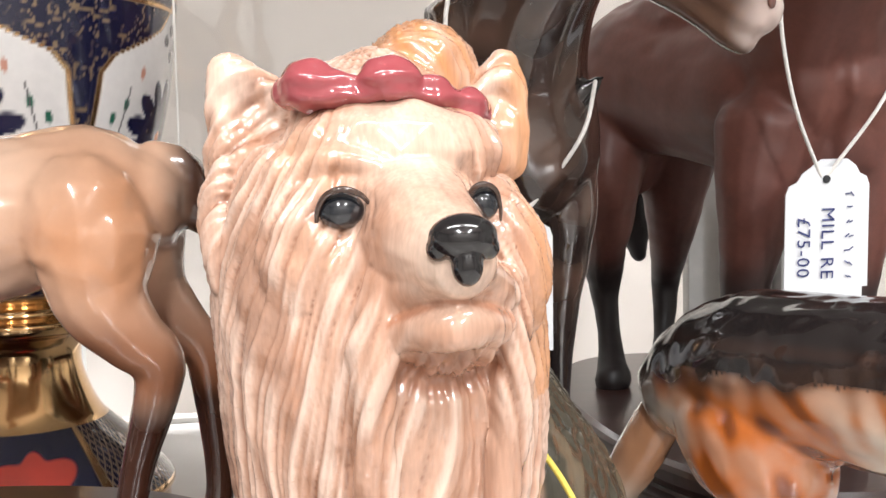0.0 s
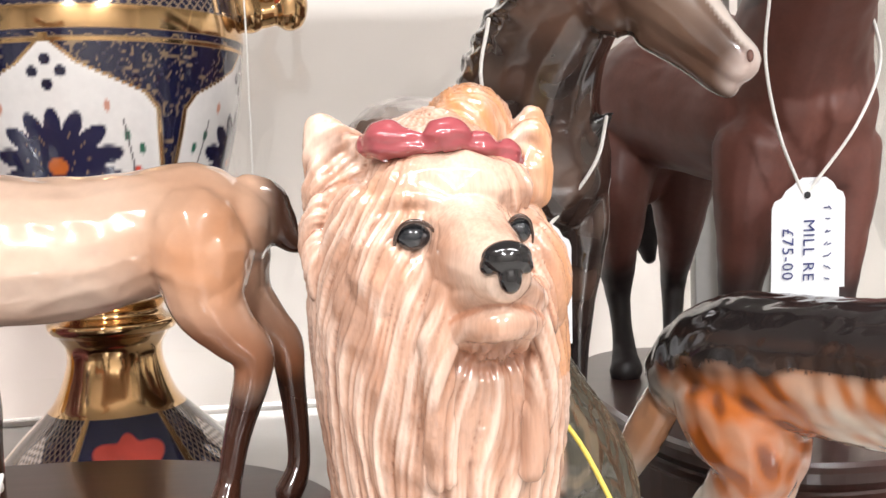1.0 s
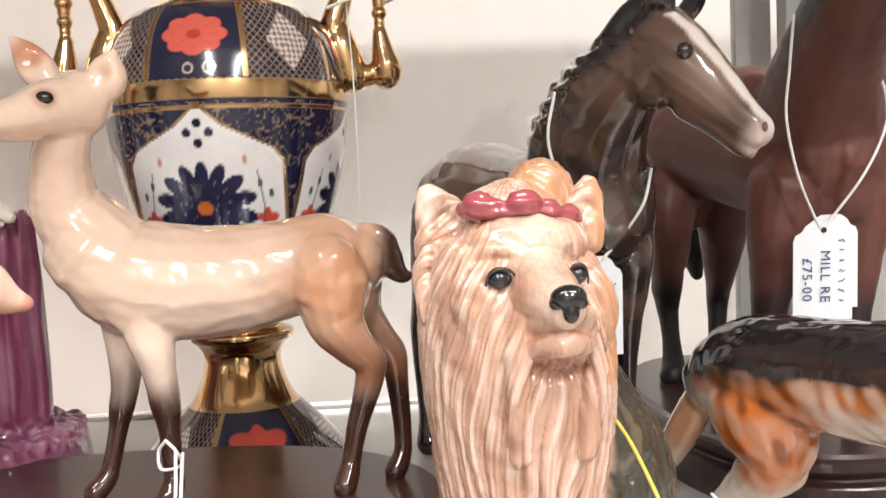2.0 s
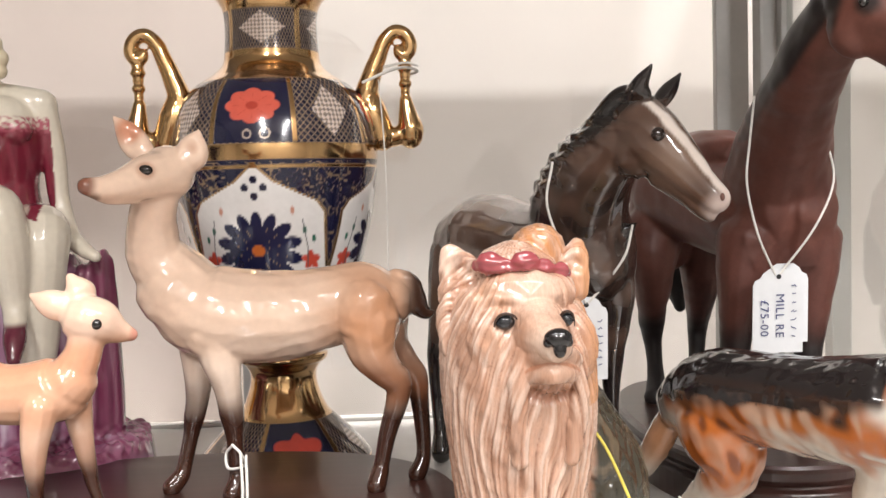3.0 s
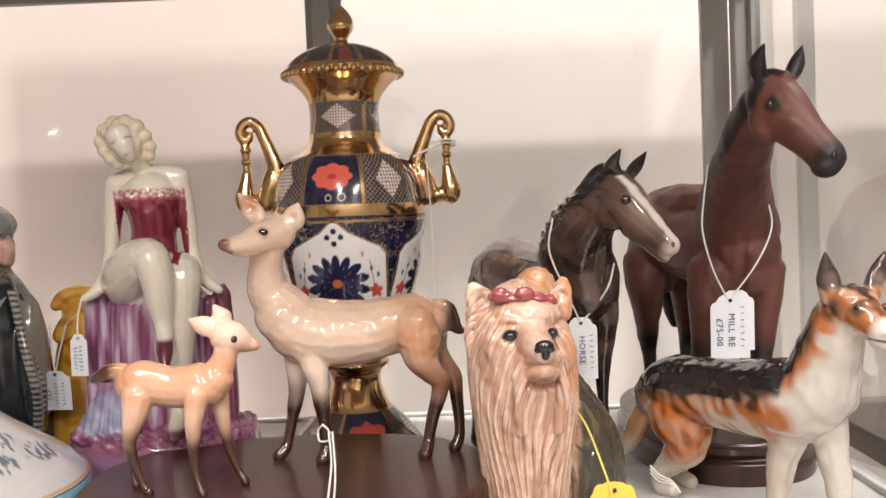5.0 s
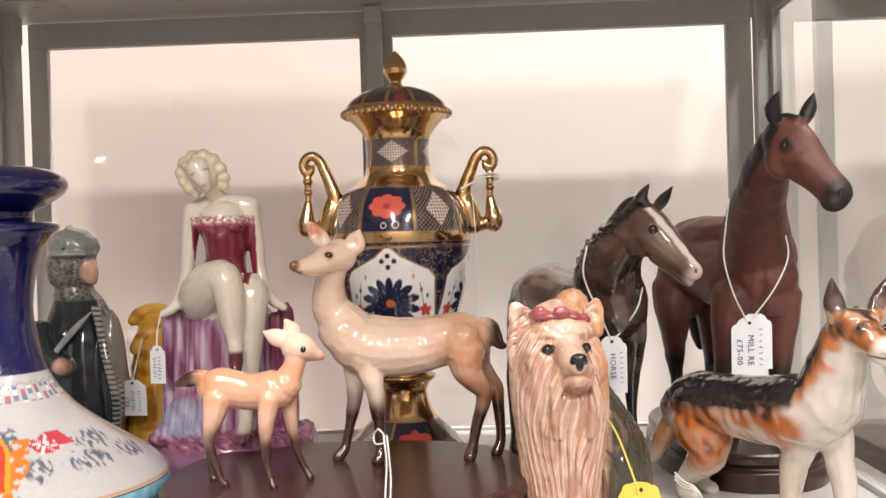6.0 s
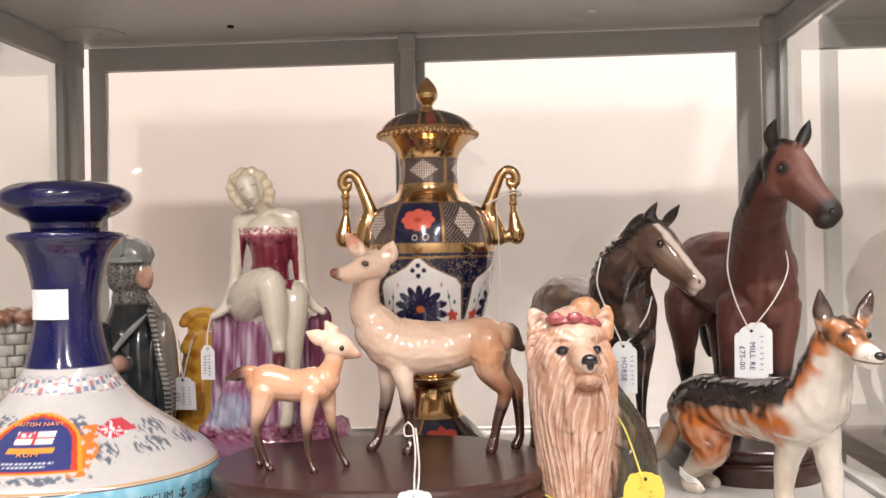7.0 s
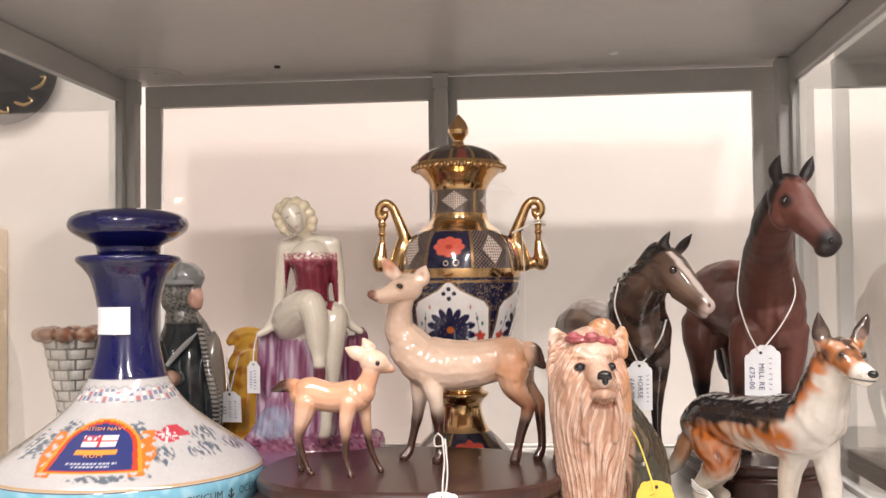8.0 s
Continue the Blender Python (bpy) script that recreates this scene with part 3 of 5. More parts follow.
# ---- the glossy dark horse ----
def make_small_horse():
    bm = bmesh.new()
    tube(bm, [(12, 238, 100, 20), (4, 254, 102, 22), (-10, 285, 104, 22), (-24, 315, 107, 24), (-34, 335, 104, 20)], 18)
    tube(bm, [(9, 241, 106, 24), (6, 233, 122, 22), (9, 220, 138, 18.5), (17, 207, 151, 14.5)], 16)
    tube(bm, [(24, 198, 158, 12), (29, 193, 150, 12.6), (37, 188, 140.5, 10), (44, 185, 132.5, 7.4), (49.2, 182.5, 127, 6.2)], 16)
    tube(bm, [(33, 192, 138, 8), (40, 188, 130, 5.6), (45.2, 185.5, 122.8, 3.8), (47.5, 184, 120.5, 3.0)], 12)
    ball(bm, 23, 197, 147, 11, 10, 12)
    tube(bm, [(19, 195, 164, 3), (21.5, 189, 170.5, 3.9), (25.5, 183, 178.5, 0.9)], 12)
    tube(bm, [(31, 200, 163, 3), (37, 204, 169.5, 3.7), (44, 207, 178, 0.9)], 12)
    tube(bm, [(24, 188, 168, 3), (17, 197, 168, 4.5), (8, 208, 156, 5), (0, 222, 142, 5), (-5, 236, 130, 4.5)], 10)
    tube(bm, [(20, 236, 100, 11), (22, 235, 84, 8.5), (21, 236, 66, 6), (20, 237, 54, 5), (20, 238, 36, 3.4), (21, 236, 12, 3.6), (21, 233, -7, 5.5)], 12)
    tube(bm, [(-2, 244, 96, 11), (-4, 244, 78, 8), (-6, 245, 56, 5), (-7, 246, 36, 3.4), (-7, 244, 10, 3.6), (-7, 241, -7, 5.5)], 12)
    tube(bm, [(-42, 330, 98, 14), (-47, 330, 80, 10), (-51, 336, 58, 6), (-53, 340, 44, 5), (-53, 338, 22, 3.6), (-52, 334, 4, 4), (-52, 331, -7, 5.8)], 12)
    tube(bm, [(-16, 340, 96, 13), (-14, 340, 76, 9), (-16, 346, 56, 5.5), (-18, 348, 42, 4.5), (-18, 346, 20, 3.5), (-17, 342, 2, 4), (-17, 339, -7, 5.6)], 12)
    tube(bm, [(-36, 352, 112, 4), (-38, 360, 98, 6), (-38, 362, 70, 5.5), (-37, 360, 44, 3)], 10)
    tube(bm, [(20, 226, 108, 5), (24, 222, 113, 3), (27.5, 219, 117, 1)], 8)

    def paint(p):
        x, y, z = p.T
        n = wave(p, 10)
        c = np.tile(np.array((0.098, 0.056, 0.040)), (len(p), 1))
        c = mix(c, (0.17, 0.105, 0.075), ramp(z + 4 * n, 100, 122) * ramp(y, 262, 290) * 0.7)
        c = mix(c, (0.022, 0.014, 0.012), np.clip(0.62 + 0.6 * n + 0.3 * wave(p * np.array((1, 1, 0.4)), 3), 0, 1) * (1 - ramp(y, 236, 252)) * ramp(y, 192, 204))
        c = mix(c, (0.20, 0.13, 0.095), near(p, 34, 184, 142, 16, 0.8))
        c = mix(c, (0.012, 0.010, 0.010), ramp(z - 0.55 * x + 0.25 * (y - 200) + 2 * n, 146, 152) * (y < 245))
        c = mix(c, (0.014, 0.010, 0.010), ramp(z, 165, 168))
        c = mix(c, (0.66, 0.58, 0.52), (1 - ramp(np.abs((x - 34.5) - (153 - z) * 0.74) + 0.7 * wave(p, 3), 1.4, 3.4)) * (z > 124) * (z < 165) * (y < 192))
        c = mix(c, (0.54, 0.43, 0.385), near(p, 50, 180, 124, 8.5, 0.7))
        c = mix(c, (0.016, 0.012, 0.012), ramp(-z + 3 * n, -66, -46))
        c = mix(c, (0.75, 0.70, 0.64), ramp(-z, -18, -12) * (x > 10))
        c = mix(c, (0.012, 0.009, 0.009), near(p, 26, 220, 115, 6, 0.3) + ramp(y, 354, 358) * (1 - near(p, 26, 220, 115, 6, 0.3)))
        return c

    def shape(p, n):
        x, y, z = p.T
        mane = ramp(z - 0.55 * x + 0.25 * (y - 200), 140, 148) * (y < 250)
        return n * (mane * (1 - ramp(z, 156, 162)) * (0.6 * np.sin(0.9 * z + 0.5 * x + 1.5 * wave(p, 5)) + 0.4 * wave(p, 2)) + 0.2 * wave(p, 7))[:, None]

    bits = [("eye", deer_eye(27.0, 180.6, 152, 2.8), (0.020, 0.011, 0.009), ""), ("nostril", ball(bmesh.new(), 50.2, 176.6, 127.6, 1.0, 0.8, 1.6, turn=20), (0.16, 0.075, 0.06), "")]
    return figurine("small_horse_figurine", bm, paint, (-12, 290, FL * 1000), None, 0.0010, 4, bits, shape, "glossy dark brown pottery horse with a white blaze")


make_small_horse()


# ---- alsatian ----
def make_dog():
    bm = bmesh.new()
    tube(bm, [(107, 133, 56, 18), (102, 140, 51, 21), (92, 153, 49, 20.5), (80, 169, 48, 19), (66, 187, 48, 18.5), (55, 201, 47, 18.5), (48, 210, 43, 15)], 20)
    tube(bm, [(109, 134, 58, 19), (112, 131, 72, 16.5), (114, 127, 84, 14.2), (116, 122, 95, 12)], 18)
    ball(bm, 119, 117, 98, 12.6, 12.2, 11.2, turn=-25)
    tube(bm, [(121, 110, 95, 9.2), (124.3, 102, 90, 7.0), (127.2, 95.5, 88, 5.6), (128.8, 92, 87.4, 4.6)], 16)
    tube(bm, [(123.5, 104, 85.5, 4.2), (126.5, 97, 83.6, 3.2), (128, 94, 83.4, 2.4)], 12)
    tube(bm, [(109.5, 116, 103, 4.2), (107, 114.5, 111, 4.2), (105.6, 113, 118, 2.8), (105, 112, 124, 0.8)], 14, flat=1.35, up=(0, 1, 0))
    tube(bm, [(130, 122, 104, 4.0), (134, 125, 111, 4.0), (136.8, 126.5, 117, 2.6), (138.5, 127, 121.8, 0.8)], 14, flat=1.3, up=(0, 1, 0))
    # tail
    tube(bm, [(45, 214, 42, 6), (40, 221, 30, 6.5), (34, 229, 14, 6), (27, 238, 3, 4), (22, 244, -1, 2)], 12)
    # hind legs
    tube(bm, [(54, 199, 38, 17), (57, 195, 27, 16.5), (57, 195, 16, 12), (50, 203, 5, 7), (46, 207, -2, 5.4), (46, 205, -8, 5), (51, 199, -9, 4.5)], 14)
    tube(bm, [(62, 214, 34, 13), (66, 212, 20, 10), (66, 213, 10, 7), (60, 221, 0, 5), (59, 221, -6, 4.6), (64, 215, -9, 4.4)], 14)
    # forelegs
    tube(bm, [(99, 140, 44, 12), (96, 144, 30, 9.4), (93.5, 148, 14, 7), (92.5, 149, 0, 6), (94, 146, -8, 6.5), (97, 142, -9, 5)], 14)
    tube(bm, [(113, 138, 44, 11), (114, 134, 30, 8.6), (115.5, 131, 14, 6.6), (116, 129, 0, 5.8), (118, 126, -8, 6.2), (121, 122, -9, 5)], 14)

    def paint(p):
        x, y, z = p.T
        n, f = wave(p, 9), wave(p * np.array((1, 1, 0.35)), 2.6, 3.0)
        s = (x - 48) * 0.62 - (y - 208) * 0.78          # along the dog, 0 at the rump, about 90 at the chest
        c = np.tile(np.array((0.50, 0.43, 0.35)), (len(p), 1))
        k = z + 3.0 * f + 5 * n + 2.5 * wave(p, 4.0, 1.0)
        c = mix(c, (0.36, 0.115, 0.026), ramp(k, 32, 45) * (0.5 + 0.5 * ramp(f + 0.5 * n, -0.5, 0.3)))
        c = mix(c, (0.38, 0.100, 0.012), near(p, 53, 184, 29, 27, 0.45) * (0.7 + 0.3 * ramp(f + n, -0.6, 0.6)))
        c = mix(c, (0.10, 0.024, 0.008), near(p, 52, 182, 33, 22, 0.6) * ramp(f + 0.6 * n, 0.15, 0.7) * 0.8)
        c = mix(c, (0.38, 0.100, 0.012), near(p, 90, 136, 45, 20, 0.5) * ramp(f + n + 0.6, -0.6, 0.6))
        c = mix(c, (0.50, 0.455, 0.40), ramp(s, 76, 88) * (1 - ramp(k, 84, 94)))
        c = mix(c, (0.38, 0.105, 0.015), near(p, 100, 134, 74, 17, 0.6) * ramp(f + 0.3, -0.4, 0.5))
        c = mix(c, (0.014, 0.011, 0.011), ramp(k - 0.06 * s, 40.5, 51) * (1 - ramp(s, 74, 84)) * (z < 92))
        c = mix(c, (0.014, 0.011, 0.011), near(p, 44, 212, 46, 17, 0.5))
        c = mix(c, (0.014, 0.011, 0.011), ramp(z - 1.1 * (s - 70) + 4 * f, 58, 64) * (1 - ramp(s, 78, 90)) * (z > 50))
        c = mix(c, (0.38, 0.100, 0.012), near(p, 85, 129, 42, 13, 0.7) * ramp(f + n + 0.6, -0.5, 0.5))
        nape = s - 0.33 * (z - 62) + 2.5 * f + 2 * n
        c = mix(c, (0.36, 0.100, 0.015), (1 - ramp(nape, 92, 99)) * ramp(z, 54, 62) * (z < 96) * 0.85)
        c = mix(c, (0.014, 0.011, 0.011), (1 - ramp(nape, 86, 93)) * ramp(z, 52, 58) * (z < 98))
        c = mix(c, (0.33, 0.12, 0.040), near(p, 119, 106, 97, 14, 0.5) * (0.75 + 0.25 * f))
        c = mix(c, (0.48, 0.14, 0.03), near(p, 106, 122, 84, 14, 0.6) * ramp(f, -0.4, 0.4))
        c = mix(c, (0.016, 0.012, 0.011), near(p, 102, 134, 84, 17, 0.5) * ramp(f + 0.5, -0.2, 0.4))
        c = mix(c, (0.025, 0.016, 0.013), near(p, 122, 107, 107, 11, 0.7) * ramp(f + 0.35, -0.4, 0.4) * 0.95)
        c = mix(c, (0.05, 0.028, 0.02), near(p, 124, 101, 97, 6, 0.8) * ramp(f + 0.2, -0.4, 0.5) * 0.8)
        c = mix(c, (0.04, 0.024, 0.018), near(p, 108, 114, 98, 8, 0.7) * ramp(f + 0.3, -0.4, 0.4) * 0.9)
        c = mix(c, (0.022, 0.015, 0.012), (near(p, 116.5, 104.5, 98, 5.2, 0.7) + near(p, 130, 107, 98, 4.6, 0.7)) * 0.85)
        c = mix(c, (0.045, 0.028, 0.022), ramp(z + 2 * f, 105, 109))
        c = mix(c, (0.78, 0.72, 0.65), near(p, 126, 95, 86.5, 10.5, 0.5))
        c = mix(c, (0.60, 0.54, 0.47), near(p, 118, 112, 82, 13, 0.6))
        c = mix(c, (0.012, 0.010, 0.010), (1 - ramp(np.abs(z - 84.6 - 0.1 * (y - 94)), 0.3, 1.0)) * (y < 106) * (x > 116) * 0.9)
        c = mix(c, (0.16, 0.11, 0.09), near(p, 107, 109.5, 112, 5.0, 0.7) + near(p, 134, 121, 111, 4.6, 0.7))
        c = mix(c, (0.50, 0.45, 0.39), ramp(-z, 4, 10))
        c = mix(c, (0.46, 0.19, 0.07), near(p, 39, 222, 26, 20, 0.7) * 0.8)
        c = mix(c, (0.30, 0.27, 0.25), ((wave(p, 0.8) > 0.45) * near(p, 125.5, 93, 88, 6, 0.5)) * 0.8)
        return c

    snout = ball(bmesh.new(), 129.2, 89.0, 88.4, 3.2, 2.4, 2.5, turn=-20, fine=3)
    bits = [("eye", deer_eye(116.8, 104.9, 98.4, 2.3), (0.012, 0.009, 0.009), ""), ("eye", deer_eye(129.6, 107.0, 98.2, 2.1), (0.012, 0.009, 0.009), ""), ("nose", snout, (0.010, 0.009, 0.009), "shiny black nose")]

    def shape(p, n):
        x, y, z = p.T
        fur = wave(p * np.array((1, 1, 0.4)), 2.2, 3.0)
        cup = 1.8 * near(p, 106.8, 109.5, 111, 5.5, 0.9) + 1.6 * near(p, 134.5, 120.5, 111, 5.0, 0.9)
        return n * (0.20 * fur + 0.5 * wave(p, 8) - cup)[:, None]

    return figurine("alsatian_figurine", bm, paint, (80, 170, FL * 1000), None, 0.0009, 4, bits, shape, "glossy black, tan and white pottery alsatian dog")


make_dog()


# ---- long-haired terrier ----
def hair_field(p):
    """Combed locks hanging from the terrier's face: rounded strands with sharp grooves, -1 to 1."""
    x, y, z = p.T
    a = np.arctan2(x + 33, -(y - 148))
    part_line = np.tanh((0.25 - a) * 3)
    wob = a - 0.011 * part_line * (z - 60) * ramp(z, 15, 75) + 0.05 * np.sin(z / 17.0 + 2.3 * a) + 0.02 * np.sin(z / 7.0 + 9 * a) + 0.03 * wave(p * np.array((1, 1, 0.4)), 11)
    strand = lambda k, s: 2 * np.abs(np.sin(0.5 * (wob * k + s))) ** 0.8 - 1
    lock = 0.42 * strand(34, 1.6 * np.sin(z / 30.0 + a)) + 0.34 * strand(71, 2.0 * np.sin(z / 19.0 + 3 * a)) + 0.24 * strand(128, 1.5 * np.sin(z / 12.0 - 2 * a))
    return lock + 0.25 * wave(p * np.array((1, 1, 0.16)), 1.7)


def make_terrier():
    bm = bmesh.new()
    # curtain of hair and skull
    tube(bm, [(-33, 150, -9, 19.5), (-33, 149, 10, 20.8), (-32.5, 148, 35, 23.6), (-32.5, 147, 60, 26.4), (-33.5, 147, 80, 25.8), (-34, 147, 93, 22.5), (-33.5, 147, 98, 17)], 26, up=(0, 1, 0))
    # back and seat behind
    tube(bm, [(-25, 168, 62, 18), (-14, 182, 40, 23), (-5, 190, 20, 26), (-2, 192, 2, 26)], 20)
    # brow, cheeks, muzzle, lower lip
    ball(bm, -31, 136, 98, 17, 11, 9)
    ball(bm, -42, 130, 82, 10, 8, 13)
    ball(bm, -16, 133, 80, 8, 8, 13)
    tube(bm, [(-30, 132, 89, 10.5), (-27.6, 121, 85.5, 8.6), (-25.6, 113, 83.6, 6.0)], 18)
    tube(bm, [(-33, 121.5, 77.2, 2.6), (-29.5, 116, 79.8, 3.0), (-25.4, 112.6, 81.4, 3.2), (-21.4, 115.5, 80.6, 3.0), (-18, 120.5, 77.6, 2.6)], 14)
    tube(bm, [(-32, 119.5, 73.2, 2.7), (-27.8, 113.8, 74.0, 3.4), (-23.4, 113.6, 74.4, 3.3), (-19.2, 118.5, 73.6, 2.6)], 14)
    ball(bm, -25.8, 121, 70.5, 7.5, 6, 5)
    # moustache locks at either side of the chin
    tube(bm, [(-34.5, 121, 79, 3.0), (-36, 120.5, 70, 3.4), (-36.5, 121, 58, 3.0), (-36, 122.5, 44, 2.2)], 12)
    tube(bm, [(-17, 124, 79, 2.6), (-16, 124, 70, 3.0), (-16.5, 124.5, 58, 2.8), (-18, 125, 44, 2.2)], 12)
    # brows
    tube(bm, [(-47, 133, 92, 2.2), (-41, 128.6, 96.6, 2.6), (-34, 126.6, 96, 1.9)], 12)
    # ears
    tube(bm, [(-50, 145, 97, 4.6), (-51.5, 145, 103, 4.2), (-54.6, 145, 109, 2.7), (-56.6, 145, 113.4, 1.1)], 18, flat=2.0, up=(0, 1, 0))
    tube(bm, [(-56.5, 143, 97, 2.4), (-58, 141, 88, 2.7), (-56.5, 140, 79, 2.4)], 12)
    tube(bm, [(-14.5, 149, 97, 4.0), (-12.8, 149, 104, 3.8), (-11.4, 149, 109.5, 2.8), (-10.6, 149, 113.6, 1.4)], 18, flat=1.6, up=(0, 1, 0))
    # top knot
    ball(bm, -24.5, 152, 111, 9.8, 8, 9.5)
    # paws
    ball(bm, -44, 130, -6, 9, 10, 6)
    ball(bm, -24, 128, -6, 9, 10, 6)

    def bare(p):
        """Where the modelling is smooth: muzzle and forehead."""
        return np.maximum(near(p, -26, 110, 85, 21, 0.5), np.maximum(near(p, -30, 124, 103, 17, 0.5), near(p, -28, 118, 92, 11, 0.6)))

    def shape(p, n):
        x, y, z = p.T
        k = (1 - bare(p)) * (1 - 0.45 * ramp(z, 98, 106))
        ear = 3.0 * near(p, -51.5, 140.5, 104.8, 7.0, 0.7) + 1.3 * near(p, -12, 144.5, 106, 5, 0.8)
        sockets = 1.3 * near(p, -39.6, 122.5, 90.2, 5.5, 0.8) + 1.0 * near(p, -19.6, 122.5, 90.2, 4.6, 0.8)
        recess = 1.3 * (1 - ramp(((x + 26) / 8.5) ** 2 + ((z - 67.0) / 4.5) ** 2, 0.0, 1.2)) * (y < 132)
        return n * (hair_field(p) * 1.0 * k + 0.22 * wave(p, 3.0) - ear - sockets - recess)[:, None]

    def paint(p):
        x, y, z = p.T
        smooth = bare(p)
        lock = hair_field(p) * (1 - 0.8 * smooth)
        n = wave(p, 12)
        c = np.tile(np.array((0.520, 0.310, 0.215)), (len(p), 1))
        broad = wave(p * np.array((1, 1, 0.22)), 5.0, 4.0)
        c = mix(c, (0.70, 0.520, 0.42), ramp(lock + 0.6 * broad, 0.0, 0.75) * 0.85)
        c = mix(c, (0.38, 0.180, 0.100), ramp(broad + 0.25 * wave(p * np.array((1, 1, 0.2)), 2.2, 1.0), -0.05, 0.55) * 0.72)
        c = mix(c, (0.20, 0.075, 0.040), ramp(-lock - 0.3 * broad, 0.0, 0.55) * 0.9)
        c = mix(c, (0.70, 0.53, 0.42), near(p, -29, 121, 103, 17, 0.8) * 0.85)
        c = mix(c, (0.55, 0.31, 0.19), near(p, -46, 131, 99, 9, 0.9) * 0.6 + near(p, -33, 126, 108, 6, 0.9) * 0.3)
        c = mix(c, (0.50, 0.235, 0.12), near(p, -41, 123, 95.2, 6.5, 0.9) * 0.8)
        c = mix(c, (0.70, 0.53, 0.42), near(p, -27, 110, 84, 12, 0.8) * 0.85)
        c = mix(c, (0.50, 0.27, 0.16), near(p, -43, 124, 84, 7, 0.9) * 0.4)
        c = mix(c, (0.50, 0.22, 0.10), near(p, -16.5, 124, 95, 7.5, 0.9) * 0.9)
        # brown glaze under the lower lip, with the hollow's shadow painted in
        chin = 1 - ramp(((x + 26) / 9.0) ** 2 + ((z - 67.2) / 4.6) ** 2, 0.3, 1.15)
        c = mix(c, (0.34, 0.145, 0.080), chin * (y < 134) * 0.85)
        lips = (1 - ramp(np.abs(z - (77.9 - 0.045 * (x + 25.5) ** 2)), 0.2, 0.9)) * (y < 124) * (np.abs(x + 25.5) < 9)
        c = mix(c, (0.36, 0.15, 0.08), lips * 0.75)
        c = mix(c, (0.55, 0.25, 0.10), near(p, -25, 152, 112, 12, 0.4) * (0.75 + 0.25 * np.sin(x * 1.3 + 0.6 * z)))
        c = mix(c, (0.56, 0.27, 0.12), ramp(x, -15, -8) * (z > 60) * 0.8)
        c = mix(c, (0.80, 0.60, 0.48), near(p, -57, 142, 109, 7, 0.7) * 0.85)
        c = mix(c, (0.42, 0.20, 0.115), near(p, -50.5, 139, 103, 7.0, 0.8) * ramp(np.sin(1.5 * z - 0.9 * x + 1.5 * n), -0.5, 0.6) * 0.9)
        dark = ramp(x + 0.8 * (y - 150), 4, 9) * (1 - ramp(z, 66, 78))
        c = mix(c, (0.050, 0.045, 0.032), dark)
        c = mix(c, (0.16, 0.12, 0.075), dark * ramp(lock, 0.2, 0.9) * 0.7)
        return c

    nose = ball(bmesh.new(), -25.2, 107.4, 86.6, 4.5, 3.2, 3.1, fine=3)
    ball(nose, -24.9, 106.4, 83.2, 2.1, 2.0, 2.9, fine=3)
    ball(nose, -28.3, 107.8, 85.2, 1.7, 1.8, 1.7, fine=3)
    ball(nose, -22.0, 107.8, 85.2, 1.6, 1.8, 1.7, fine=3)
    skin = fused(nose, 0.00035, 3)
    nose = bmesh.new()
    nose.from_mesh(skin)
    bpy.data.meshes.remove(skin)
    eye_a = ball(bmesh.new(), -39.7, 123.6, 90.0, 3.3, 2.2, 2.7, fine=3)
    eye_b = ball(bmesh.new(), -19.6, 123.8, 90.2, 2.3, 2.1, 2.5, fine=3)
    bow = tube(bmesh.new(), [(-46.5, 137, 107.4, 2.6), (-43.5, 134.6, 108.2, 4.2), (-40, 133, 107.6, 3.1), (-36, 132.4, 107.4, 2.2), (-33, 131.8, 108.6, 3.5), (-30, 132, 108.6, 3.3), (-27.5, 132.8, 107.4, 2.2), (-24.8, 133.4, 106.8, 2.9), (-22, 134.6, 105.8, 2.0), (-19.4, 136.2, 105.0, 3.0), (-17.2, 138.4, 104.0, 2.2)], 36, 10)
    for v in bow.verts:
        q = v.co * 1000
        v.co.z += 0.00012 * math.sin(q.x * 1.1 + 1.6 * q.z)
        v.co.y += 0.00028 * math.sin(2.0 * q.z + 0.6 * math.sin(q.x * 0.7))
    lid_a, lid_b = bmesh.new(), bmesh.new()
    tube(lid_a, [(-43.2, 124.0, 87.4, 0.25), (-43.0, 122.6, 90.0, 0.42), (-41.8, 121.7, 92.1, 0.50), (-39.6, 121.3, 92.9, 0.52), (-37.2, 121.6, 92.2, 0.45), (-35.6, 122.2, 90.6, 0.25)], 8)
    tube(lid_b, [(-22.2, 122.6, 91.2, 0.25), (-21.0, 121.9, 92.6, 0.45), (-19.5, 121.8, 93.0, 0.48), (-17.9, 122.5, 92.0, 0.42), (-17.1, 123.5, 89.6, 0.32), (-17.0, 124.1, 87.8, 0.2)], 8)
    dark, brown = (0.010, 0.009, 0.010), (0.050, 0.026, 0.018)
    bits = [("nose", nose, dark, "shiny black nose"), ("eye", eye_a, (0.014, 0.016, 0.020), "shiny black eye"), ("eye", eye_b, (0.014, 0.016, 0.020), "shiny black eye"), ("bow", bow, (0.33, 0.070, 0.080), "dusty red glazed bow"), ("eyelid", lid_a, brown, ""), ("eyelid", lid_b, brown, "")]
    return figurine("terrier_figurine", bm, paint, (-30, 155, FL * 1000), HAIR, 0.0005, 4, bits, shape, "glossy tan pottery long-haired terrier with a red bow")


make_terrier()


# ---- two-handled lidded vase ----
VX, VY = -0.1305, 0.300
NAVY, GOLD, RED, WHITE = (0.010, 0.011, 0.040), (0.66, 0.42, 0.19), (0.60, 0.075, 0.045), (0.82, 0.80, 0.78)


